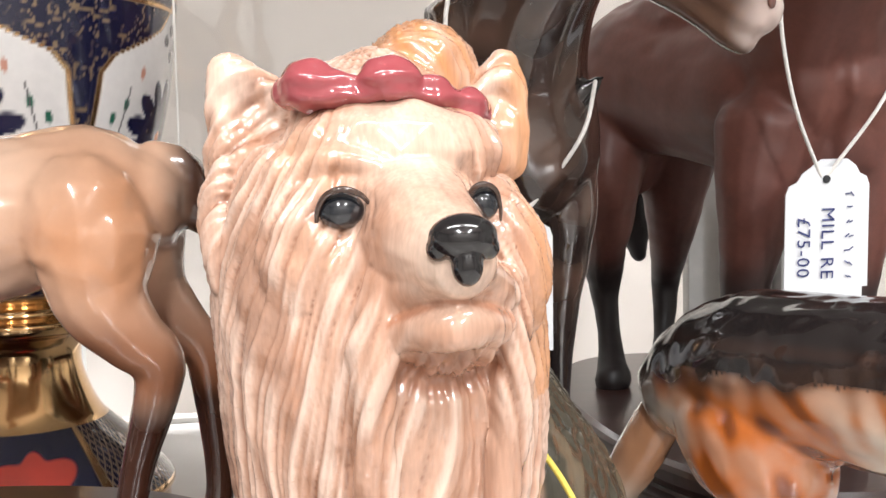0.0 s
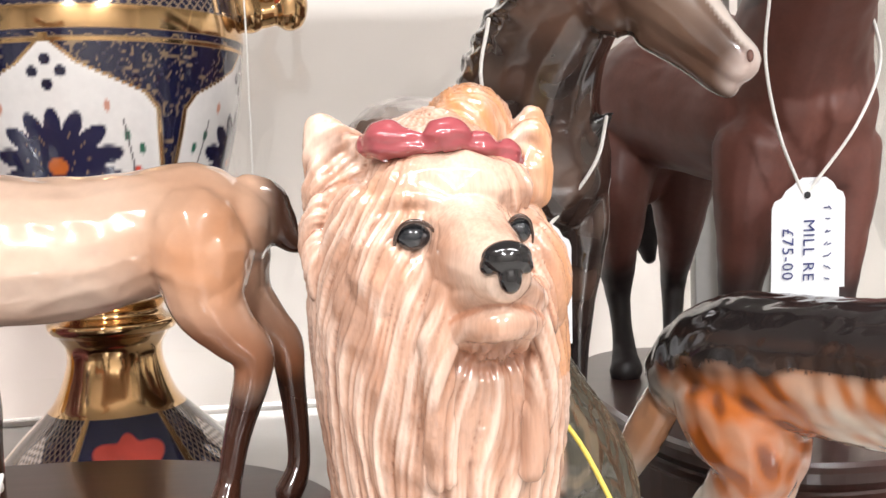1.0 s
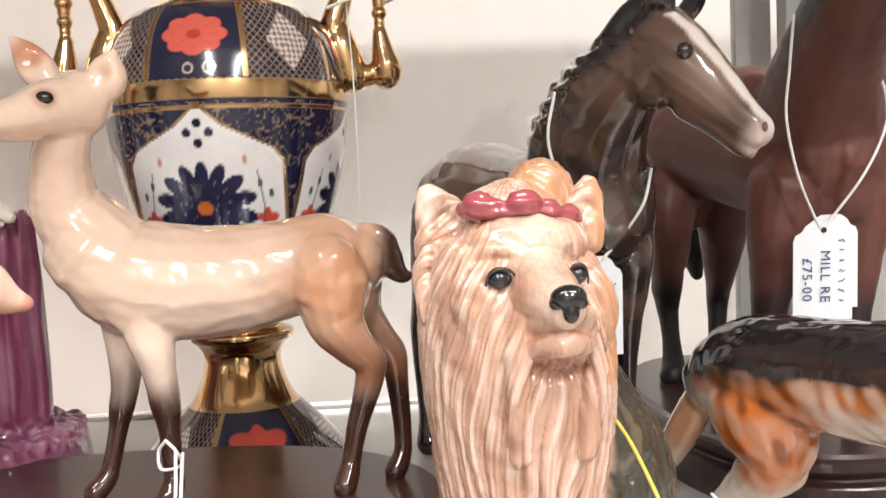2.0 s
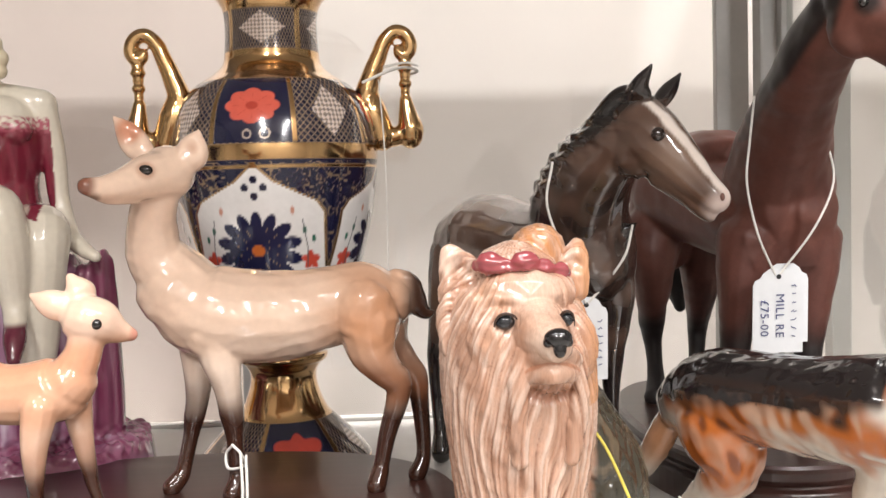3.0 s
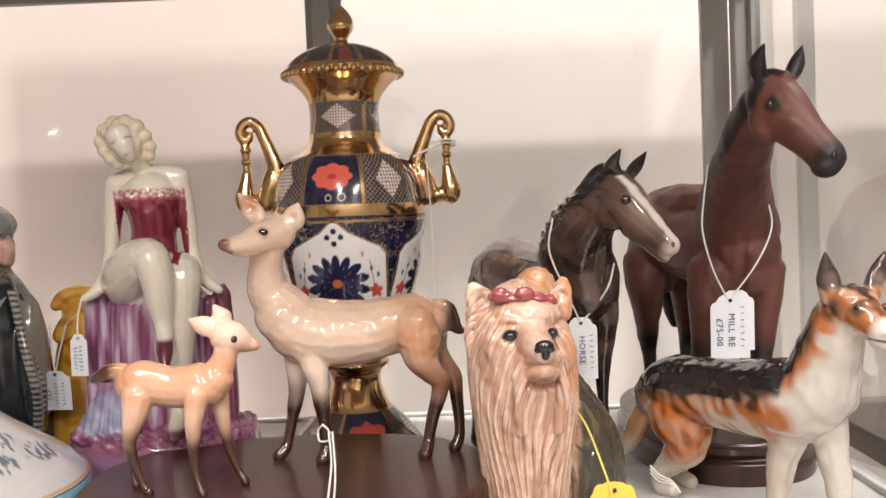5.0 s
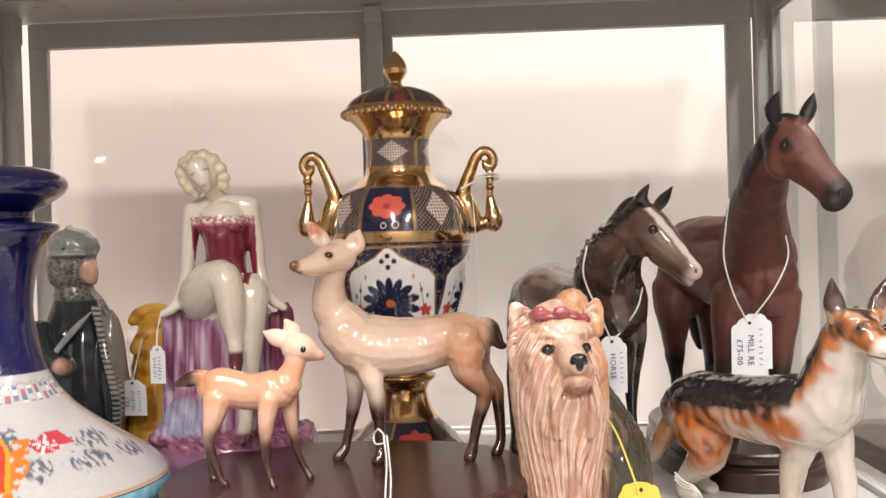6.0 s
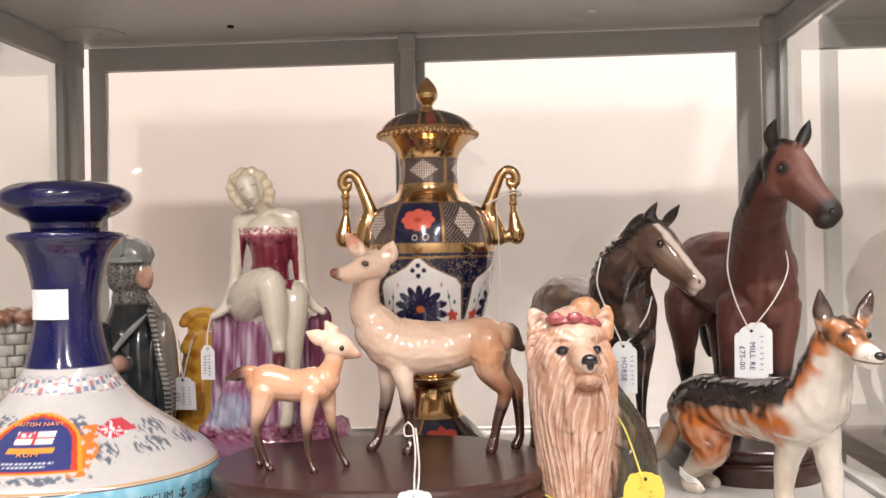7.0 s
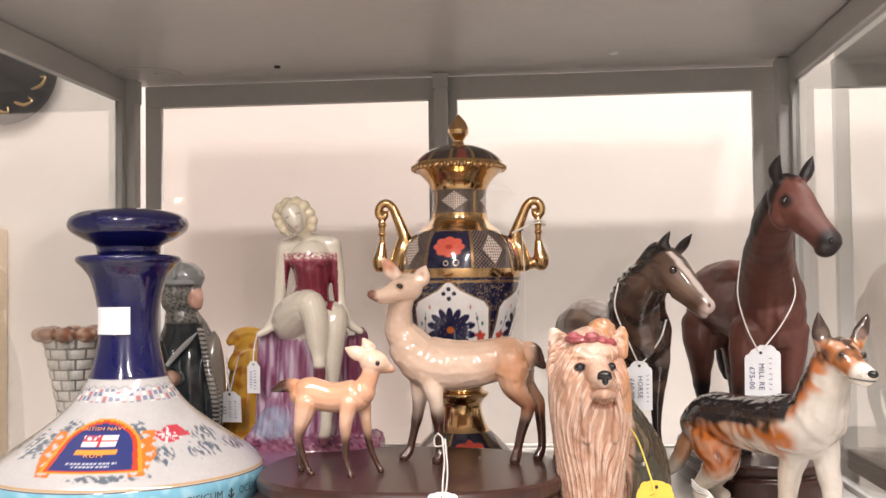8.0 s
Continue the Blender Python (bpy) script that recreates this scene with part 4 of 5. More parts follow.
def vase_paint(p):
    """Blue, red and gold panels round a turned body; p in mm about the vase's axis."""
    x, y, z = p.T
    a = np.degrees(np.arctan2(x, -y)) + 6.0
    n = wave(p, 6)
    c = np.tile(np.array(NAVY), (len(p), 1))
    g = np.zeros(len(p))
    r = np.hypot(x, y)
    u60 = (a + 45) % 90 - 45           # four panels
    arc = np.radians(u60) * np.maximum(r, 20)

    def put(k, colour, metal=0.0):
        nonlocal c, g
        c = mix(c, colour, k)
        g = g * (1 - k) + metal * k

    # scale lattice in thin gold
    s1, s2 = (np.radians(a) * 50 + z), (np.radians(a) * 50 - z)
    net = np.maximum(1 - ramp(np.abs((s1 + 1.6) % 3.2 - 1.6), 0.15, 0.45), 1 - ramp(np.abs((s2 + 1.6) % 3.2 - 1.6), 0.15, 0.45))
    put(net * 0.55 * ((z > 156) & (z < 232)), (0.62, 0.44, 0.24), 0.5)
    vine = (1 - ramp(np.abs(wave(p, 2.4, 5.0)), 0.05, 0.16)) * ramp(wave(p, 6.0, 2.0), -0.4, 0.1)
    put(vine * 0.5 * ((z > 66) & (z < 148)), (0.60, 0.42, 0.22), 0.5)
    # belly: white cartouches with a blue daisy
    in_belly = (z > 66) & (z < 148)
    edge = np.interp(z, (68, 76, 86, 100, 125, 130, 134, 139, 146.5), (10, 19, 26, 30.5, 31.5, 28, 19, 8.5, 0.2))
    cart = (1 - ramp(np.abs(arc), edge - 0.5, edge + 0.4)) * ((z > 69) & (z < 146))
    ring = (1 - ramp(np.abs(arc), edge + 0.9, edge + 1.6)) * ((z > 68) & (z < 147.5))
    put(ring * in_belly, GOLD, 1.0)
    put(cart * in_belly, WHITE)
    fx, fz = arc, z - 108
    fr, fa = np.hypot(fx, fz * 1.15), np.arctan2(fx, fz)
    petal = 13.2 + 7.4 * np.abs(np.cos(fa * 7)) ** 0.8
    put((1 - ramp(fr, petal - 0.7, petal + 0.4)) * in_belly, (0.010, 0.013, 0.055))
    put((1 - ramp(fr, 2.6, 3.4)) * in_belly, (0.62, 0.16, 0.03))
    put((1 - ramp(np.abs(np.sin(fa * 7)), 0.04, 0.10)) * ((fr > 4) & (fr < 13)) * in_belly * 0.5, (0.5, 0.35, 0.2), 0.4)
    for dx, dz in ((0, 140), (-4.2, 136.4), (4.2, 136.4), (0, 132.6)):
        put((1 - ramp(np.hypot(arc - dx, z - dz), 1.5, 2.0)) * in_belly, NAVY)
    for sx in (-1, 1):
        d = np.hypot(arc - sx * 23.5, z - 103)
        put((1 - ramp(d, 3.4 + 0.9 * np.cos(5 * np.arctan2(arc - sx * 23.5, z - 103)), 4.3 + 0.9 * np.cos(5 * np.arctan2(arc - sx * 23.5, z - 103)))) * in_belly * cart, RED)
        for dx, dz in ((21.5, 117), (16.5, 126), (25.6, 113)):
            put((1 - ramp(np.hypot((arc - sx * dx) * 1.5, (z - dz) * 0.8), 1.2, 1.7)) * in_belly * cart, (0.03, 0.14, 0.09) if dz != 126 else (0.60, 0.30, 0.22))
        put((1 - ramp(np.abs(arc - sx * (22.5 - 0.12 * np.abs(z - 108))), 0.15, 0.4)) * ((z > 100) & (z < 122)), (0.10, 0.10, 0.10))
    # gold belts
    put(1 - ramp(np.abs(z - 152.5), 3.2, 3.8), GOLD, 1.0)
    put(1 - ramp(np.abs(z - 145.8), 0.5, 0.9), GOLD, 1.0)
    # shoulder panels
    sh = (z > 156.5) & (z < 186)
    which = np.floor((a + 22.5) / 45.0) % 2
    uu = (a + 22.5) % 45 - 22.5
    arc2 = np.radians(uu) * np.maximum(r, 20)
    put((1 - ramp(np.abs(np.abs(uu) - 22.5), 1.0, 1.6)) * sh, GOLD, 1.0)
    plainp = (which == 0) & sh & (np.abs(uu) < 20.8)
    put(plainp * 1.0, NAVY)
    zz = z - 171
    fl = np.hypot(arc2 * 0.75, (zz - 2.0) * 1.15)
    ft2 = np.arctan2(arc2, (zz - 2.0) * 1.5)
    bloom = 7.6 + 1.5 * np.abs(np.cos(4 * ft2))
    put((1 - ramp(fl, bloom, bloom + 0.6)) * plainp, (0.66, 0.115, 0.075))
    put((1 - ramp(np.abs(np.sin(4 * ft2)), 0.05, 0.16)) * ((fl > 2.5) & (fl < 6.5)) * plainp * 0.5, (0.42, 0.05, 0.035))
    put((1 - ramp(fl, 1.8, 2.4)) * plainp, (0.45, 0.05, 0.03))
    put((1 - ramp(np.abs(np.hypot(arc2 - 6, zz + 10.5) - 2.2), 0.2, 0.5)) * plainp * 0.9, (0.75, 0.62, 0.50), 0.3)
    put((1 - ramp(np.abs(np.hypot(arc2 + 2, zz + 10.8) - 1.8), 0.2, 0.5)) * plainp * 0.9, (0.75, 0.62, 0.50), 0.3)
    dm = (np.abs(arc2) / 10.0 + np.abs(zz) / 12.5)
    chk = ((np.floor((arc2 + zz) / 2.2) + np.floor((arc2 - zz) / 2.2)) % 2)
    put((1 - ramp(dm, 0.92, 1.0)) * ((which == 1) & sh) * (0.25 + 0.75 * chk), (0.72, 0.60, 0.52))
    # gold collar, neck band, mouth
    put(ramp(z, 186, 187) * (1 - ramp(z, 201, 202)), GOLD, 1.0)
    nk = (z > 202) & (z < 221)
    d2 = np.abs(((a + 45) % 90 - 45) / 90 * 35) / 12.0 + np.abs(z - 211.5) / 8.0
    chk2 = ((np.floor((arc + z) / 1.8) + np.floor((arc - z) / 1.8)) % 2)
    put((1 - ramp(d2, 0.9, 1.0)) * nk * (0.3 + 0.7 * chk2), (0.72, 0.60, 0.52))
    put((1 - ramp(np.abs(np.abs((a + 45) % 90 - 45) - 43), 1.2, 2.0)) * nk, GOLD, 1.0)
    put(ramp(z, 220, 221), GOLD, 1.0)
    lid = (z > 243.5) & (z < 257)
    lz = ((a + 15) % 60) - 30
    put(lid * 0.88, NAVY)
    put(lid * (1 - ramp(np.abs(np.abs(lz) - 15), 1.2, 2.2)), GOLD, 1.0)
    put(lid * (1 - ramp(np.abs(lz), 5, 8)) * 0.8, (0.40, 0.07, 0.05))
    # stem and foot
    put(1 - ramp(z, 62, 64), GOLD, 1.0)
    ft = (z > 4) & (z < 26)
    af = a - 22
    fz2, lobe = z - 13, np.radians((af + 30) % 60 - 30) * np.maximum(r, 20)
    put(ft * 1.0, NAVY)
    put((1 - ramp(np.abs(np.abs((af + 30) % 60 - 30) - 30), 1.5, 2.6)) * ft, GOLD, 1.0)
    odd = np.floor((af + 30) / 60.0) % 2
    put((1 - ramp(np.hypot(lobe * 0.6, fz2) - 1.0 * np.cos(5 * np.arctan2(lobe, fz2)), 6, 6.8)) * ft * (odd == 0), (0.55, 0.06, 0.04))
    dd = np.abs(lobe) / 6.5 + np.abs(fz2) / 7.5
    put(net * 0.55 * ft * (odd == 1), (0.62, 0.44, 0.24), 0.5)
    put((1 - ramp(dd, 0.9, 1.0)) * ft * (odd == 1) * (0.3 + 0.7 * chk2), (0.70, 0.60, 0.52))
    put(((z > 24.5) & (z < 27.5)) * 1.0, GOLD, 1.0)
    put((z < 4.2) * 1.0, GOLD, 1.0)
    return c, g


def painted_lathe(name, profile, sides, sub, parent):
    bm = lathe(profile, sides, sub)
    ob = part(name, bm, GLAZE, parent, smooth=True)
    ob.location = (0, 0, 0)
    co = coords(ob.data) * 1000
    c, g = vase_paint(co)
    coloured(ob.data, c, g)
    return ob


def make_vase():
    vase = tagged(holder("vase", (VX, VY, FL)), "blue, red and gold porcelain vase with lid and two gilt handles", "vase")
    body = painted_lathe("body", ([(41, 0), (42.5, 2), (42, 4.5), (38.5, 9), (31, 17), (24, 24), (21.5, 27), (19, 32), (16.5, 40), (16.5, 46), (19, 50), (21.5, 52), (22, 55), (18, 57), (18, 60), (24, 66), (33, 80), (40, 98), (45, 116), (48, 132), (49.5, 146), (50, 152), (49.5, 158), (47.5, 168), (44, 177), (38, 185), (29, 191), (24, 196), (22.8, 202), (22.2, 211), (22.6, 220), (25, 226), (31, 233), (36.5, 238), (38, 241)]), 560, 18, vase)
    lid = painted_lathe("lid", ([(38, 241.5), (37, 243), (33, 248), (26, 253), (16, 257), (6, 259)]), 240, 8, vase)
    fin = painted_lathe("finial", [(6, 258), (4.2, 261), (5, 263.5), (8, 268), (8.4, 272), (6.5, 277), (3, 281.5), (0.4, 284)], 48, 5, lid)
    for o in (body, lid, fin):
        o.location = (0, 0, 0)
    body.location.z = lid.location.z = -FL
    # beaded rim
    bm = bmesh.new()
    for k in range(44):
        t = 2 * math.pi * k / 44
        ball(bm, 37.4 * math.cos(t), 37.4 * math.sin(t), 239.2, 2.6, 2.6, 2.9, fine=1)
    rim = mesh_object("beaded_rim", bm, GLAZE, True)
    rim.parent, rim.location = vase, (0, 0, -FL)
    coloured(rim.data, np.tile(np.array(GOLD), (len(rim.data.vertices), 1)), np.ones(len(rim.data.vertices)))
    for side in (-1, 1):
        bm = bmesh.new()
        tube(bm, [(50 * side, 0, 163, 6), (45 * side, 0, 178, 6), (48 * side, 0, 190, 5), (52 * side, 0, 200, 4.2), (55 * side, 0, 207, 3.8), (60 * side, 0, 211.5, 3.6), (65 * side, 0, 210, 3.6), (67.5 * side, 0, 205, 3.6), (66 * side, 0, 200.5, 3.4), (62.5 * side, 0, 200.5, 3.2), (61.5 * side, 0, 203, 2.6)], 14)
        tube(bm, [(52 * side, 0, 160, 7), (48 * side, 0, 172, 7.5), (46 * side, 0, 182, 5)], 14)
        for z, r in ((196, 3.2), (193.5, 4), (190, 3), (186, 3.6), (182, 2.6), (178, 3.4), (173, 3.6)):
            ball(bm, 64.5 * side, 0, z, r, r, 2.6, fine=2)
        tube(bm, [(64.5 * side, 0, 178, 3.2), (65.5 * side, 0, 170, 5), (66.5 * side, 0, 164, 6.6), (66.5 * side, 0, 160, 6.2)], 16)
        tube(bm, [(66 * side, 0, 163, 4.5), (58 * side, 0, 160, 5), (50 * side, 0, 160, 5)], 12)
        me = fused(bm, 0.0008, 2)
        coloured(me, np.tile(np.array(GOLD), (len(me.vertices), 1)), np.ones(len(me.vertices)))
        me.materials.clear()
        me.materials.append(GLAZE)
        me.polygons.foreach_set("use_smooth", [True] * len(me.polygons))
        h = new("handle", me)
        h.parent, h.location = vase, (0, 0, -FL)
        h.rotation_euler = (0, 0, radians(1))
        tagged(h, "gilt scrolled handle")
    bm = oval(0, 0, 0.041, 0.041, 2.0, 0.0, -FL + 0.001, ((0.002, 0.0), (0.0, 0.2), (0.0, 1.0)))
    base = mesh_object("foot", bm, GLAZE, False)
    base.parent, base.location = vase, (0, 0, 0)
    coloured(base.data, np.tile(np.array(GOLD), (len(base.data.vertices), 1)), np.ones(len(base.data.vertices)))


make_vase()


# ---- ship's decanter ----
DX, DY = -0.351, 0.153


def decanter_paint(p):
    x, y, z = p.T
    a = np.degrees(np.arctan2(x, -y))
    r = np.hypot(x, y)
    n, f = wave(p, 5), wave(p, 1.6, 2.0)
    c = np.tile(np.array((0.47, 0.46, 0.455)), (len(p), 1))

    def put(k, colour):
        nonlocal c
        c = mix(c, colour, np.clip(k, 0, 1) * 1.0)

    # signal flags under the collar
    band = (z > 68) & (z < 77)
    col = np.floor(a / 7.5)
    stripe = (a % 7.5 > 1.4) & (a % 7.5 < 6.0)
    kind = (col * 7 + np.floor(z / 3.0)) % 5
    for i, tint in enumerate(((0.12, 0.14, 0.24), (0.40, 0.12, 0.13), (0.50, 0.50, 0.52), (0.14, 0.18, 0.30), (0.75, 0.72, 0.66))):
        put(band * stripe * (kind == i) * 0.85, tint)
    put((np.abs(z - 77.6 - 0.8 * np.sin(np.radians(a * 24))) < 0.5) * 0.6, (0.25, 0.27, 0.32))
    # sprigs and leaves, grey blue
    slant = np.where(z < 62, np.sqrt((r - 40) ** 2 + (60 - z) ** 2), -60.0)
    for a0, s0, w, h in ((-36, 30, 16, 16), (40, 40, 9, 11), (64, 40, 17, 9), (-62, 34, 14, 12), (30, 17, 9, 10), (76, 25, 16, 9), (14, 57, 30, 3.2), (-20, 12, 9, 8), (92, 40, 14, 9)):
        u, v = np.radians(a - a0) * r, slant - s0
        leaf = ramp(wave(p, 2.0, 3.0) + 0.45 * f, -0.22, 0.12)
        put(leaf * (1 - ramp(np.hypot(u / w, v / h) + 0.35 * wave(p, 3.2, 1.0), 0.65, 0.9)) * 0.9, (0.065, 0.095, 0.135))
    # small ensign
    u0, v0 = np.radians(a - 51) * r, slant - 21
    u, v = 0.86 * u0 - 0.5 * v0, 0.5 * u0 * 0.55 + 0.95 * v0
    flag = (np.abs(u) < 10.5) & (np.abs(v + 0.8 * np.sin(u * 0.4)) < 6.2)
    put(flag * 1.0, (0.48, 0.05, 0.07))
    jack = flag & (u < 3)
    cross = np.minimum(np.abs(np.abs((u + 3.7) * 0.85) - np.abs(v)) * 0.75, np.minimum(np.abs(u + 3.7), np.abs(v)))
    put(jack * (1 - ramp(cross, 0.55, 0.85)), (0.70, 0.66, 0.68))
    put(jack * (1 - ramp(np.minimum(np.abs(u + 3.7), np.abs(v)), 0.2, 0.4)), (0.48, 0.05, 0.07))
    # arched label
    u, v = np.radians(a - 6) * (40 + slant * 0.72), slant
    def arch(w, top, foot):
        half = w * np.sqrt(np.clip(1 - (np.clip(top + w - v, 0, w) / w) ** 2, 0, 1))
        return (np.abs(u) < half * (1 + 0.010 * (v - 20))) & (v > top) & (v < foot)
    scroll = ramp(np.sin(u * 0.7 + np.sin(v * 0.55)) + np.sin(v * 0.8) + f, -1.1, -0.5) * (np.abs(np.abs(u) - 28) < 8.5 - 0.22 * np.abs(v - 38)) * (v > 16) * (v < 56)
    put(scroll * 1.0, (0.55, 0.17, 0.03))
    put(arch(23.5, 4.0, 53.0) * 1.0, (0.80, 0.28, 0.03))
    put(arch(21.5, 6.0, 51.8) * 1.0, (0.50, 0.06, 0.03))
    put(arch(19.0, 8.5, 50.6) * 1.0, (0.035, 0.045, 0.17))
    fl = (np.abs(u) < 10.5) & (v > 18.5) & (v < 28.5)
    put(fl * 1.0, (0.82, 0.80, 0.78))
    put(fl * ((np.abs(u) < 0.9) | (np.abs(v - 24) < 0.9)), (0.55, 0.05, 0.05))
    put(fl * (u < -1) * (v < 23) * (np.abs(f) < 0.5), (0.40, 0.08, 0.14))
    put((np.abs(u) < 12.5) & (np.abs(v - 33.8) < 1.9), (0.75, 0.30, 0.05))
    for k, w in ((44.4, 15), (47.2, 11)):
        put((np.abs(u) < w) & (np.abs(v - k) < 0.55) & (np.sin(u * 2.6 + k) > -0.55), (0.55, 0.57, 0.62))
    for k in (-12.5, 12.5):
        put((np.abs(u - k) < 3.8) & (np.abs(v - 40.5) < 0.6) & (np.sin(u * 3) > -0.5), (0.55, 0.57, 0.62))
    # tan lines and the blue sea band
    put((np.abs(z - 21.5) < 0.7) * 1.0, (0.45, 0.30, 0.16))
    put((z < 19.8) * (z > 1.5), np.array((0.18, 0.44, 0.58)))
    put((z < 19.8) * (z > 1.5) * ramp(n, -0.2, 0.8) * 0.6, (0.36, 0.60, 0.70))
    put((np.abs(z - 20.2) < 0.4) * 1.0, (0.10, 0.07, 0.05))
    put((z < 1.5) * 1.0, (0.68, 0.60, 0.48))
    # cobalt neck
    put(ramp(z, 82.2, 82.8), (0.005, 0.006, 0.065))
    return c


def make_decanter():
    thing = tagged(holder("decanter", (DX, DY, FL)), "white and cobalt blue pottery ship's decanter with printed label", "decanter")
    body = part("body", lathe([(70, -12), (80, -10), (87, -4), (91.5, 4), (93.5, 12), (93.5, 18), (91, 23), (82, 31.5), (68, 41), (54, 51), (42, 61), (33.5, 71), (28.5, 79), (25.5, 86), (22, 100), (20, 113), (20.3, 125), (22.5, 139), (26, 151), (31, 158), (34.5, 161.5), (35.5, 164), (34.5, 166), (30, 167), (24, 166.5), (20, 165)], 800, 12), GLAZE, thing, smooth=True)
    body.location = (0, 0, -FL)
    coloured(body.data, decanter_paint(coords(body.data) * 1000))
    stop = part("stopper", lathe([(15, 160), (21, 168), (21.5, 171), (23, 174), (31, 178), (38.5, 183), (41, 188), (39, 193), (31, 197), (18, 199), (0.5, 199.5)], 96, 6), GLAZE, thing, "cobalt blue mushroom stopper", True)
    stop.location = (0, 0, -FL)
    coloured(stop.data, np.tile(np.array((0.005, 0.006, 0.065)), (len(stop.data.vertices), 1)))
    # price sticker wrapped on the neck
    bm = bmesh.new()
    cols = []
    for i in range(13):
        t = radians(-48 + 74 * i / 12)
        cols.append([bm.verts.new((DX + (0.0212 + 0.00012 * abs(j - 3)) * math.sin(t), DY - (0.0212 + 0.00012 * abs(j - 3)) * math.cos(t), 0.1125 + j * 0.0031)) for j in range(7)])
    for p, q in zip(cols, cols[1:]):
        for j in range(6):
            bm.faces.new((p[j], q[j], q[j + 1], p[j + 1]))
    part("price_sticker", bm, PAPER, thing, "white paper price sticker", True)

    def on_band(a0, zc, R):
        return lambda u, v: (DX + R * math.sin(radians(a0) + u / (R * 1000)), DY - R * math.cos(radians(a0) + u / (R * 1000)), zc + v * 0.001)

    words("PACIFICUM", 7.0, BLACKINK, on_band(50, 0.0108, 0.0940), body, 1.05)
    words("OCEAN", 7.0, BLACKINK, on_band(78, 0.0108, 0.0940), body, 1.05)

    def on_cone(s0):
        def f(u, v):
            s = s0 - v
            r = 40 + s * 0.80
            z = float(np.interp(r, (33.5, 42, 54, 68, 82, 91), (71, 61, 51, 41, 31.5, 23)))
            t = radians(6) + u / (40 + s * 0.72)
            return (DX + (r + 0.9) * 0.001 * math.sin(t), DY - (r + 0.9) * 0.001 * math.cos(t), (z + 1.0) * 0.001)
        return f

    ORANGE = plain("orange_print", (0.75, 0.30, 0.05), 0.3, bump=0)
    words("RUM", 5.4, ORANGE, on_cone(39.4), body, 1.1)
    words("BRITISH NAVY", 4.2, ORANGE, on_cone(15.2), body, 1.05)
    bm = bmesh.new()
    tube(bm, [(0, 0, 0, 0.5), (0, 0, 6, 0.5)], 6)
    tube(bm, [(-2.4, 0, 2, 0.5), (0, 0, 0, 0.5), (2.4, 0, 2, 0.5)], 6)
    tube(bm, [(-1.6, 0, 4.6, 0.4), (1.6, 0, 4.6, 0.4)], 6)
    t = radians(66)
    bmesh.ops.transform(bm, matrix=Matrix.Translation((DX + 0.0936 * math.sin(t), DY - 0.0936 * math.cos(t), 0.0075)) @ Matrix.Rotation(t, 4, "Z"), verts=bm.verts)
    part("anchor_mark", bm, BLACKINK, body)


make_decanter()


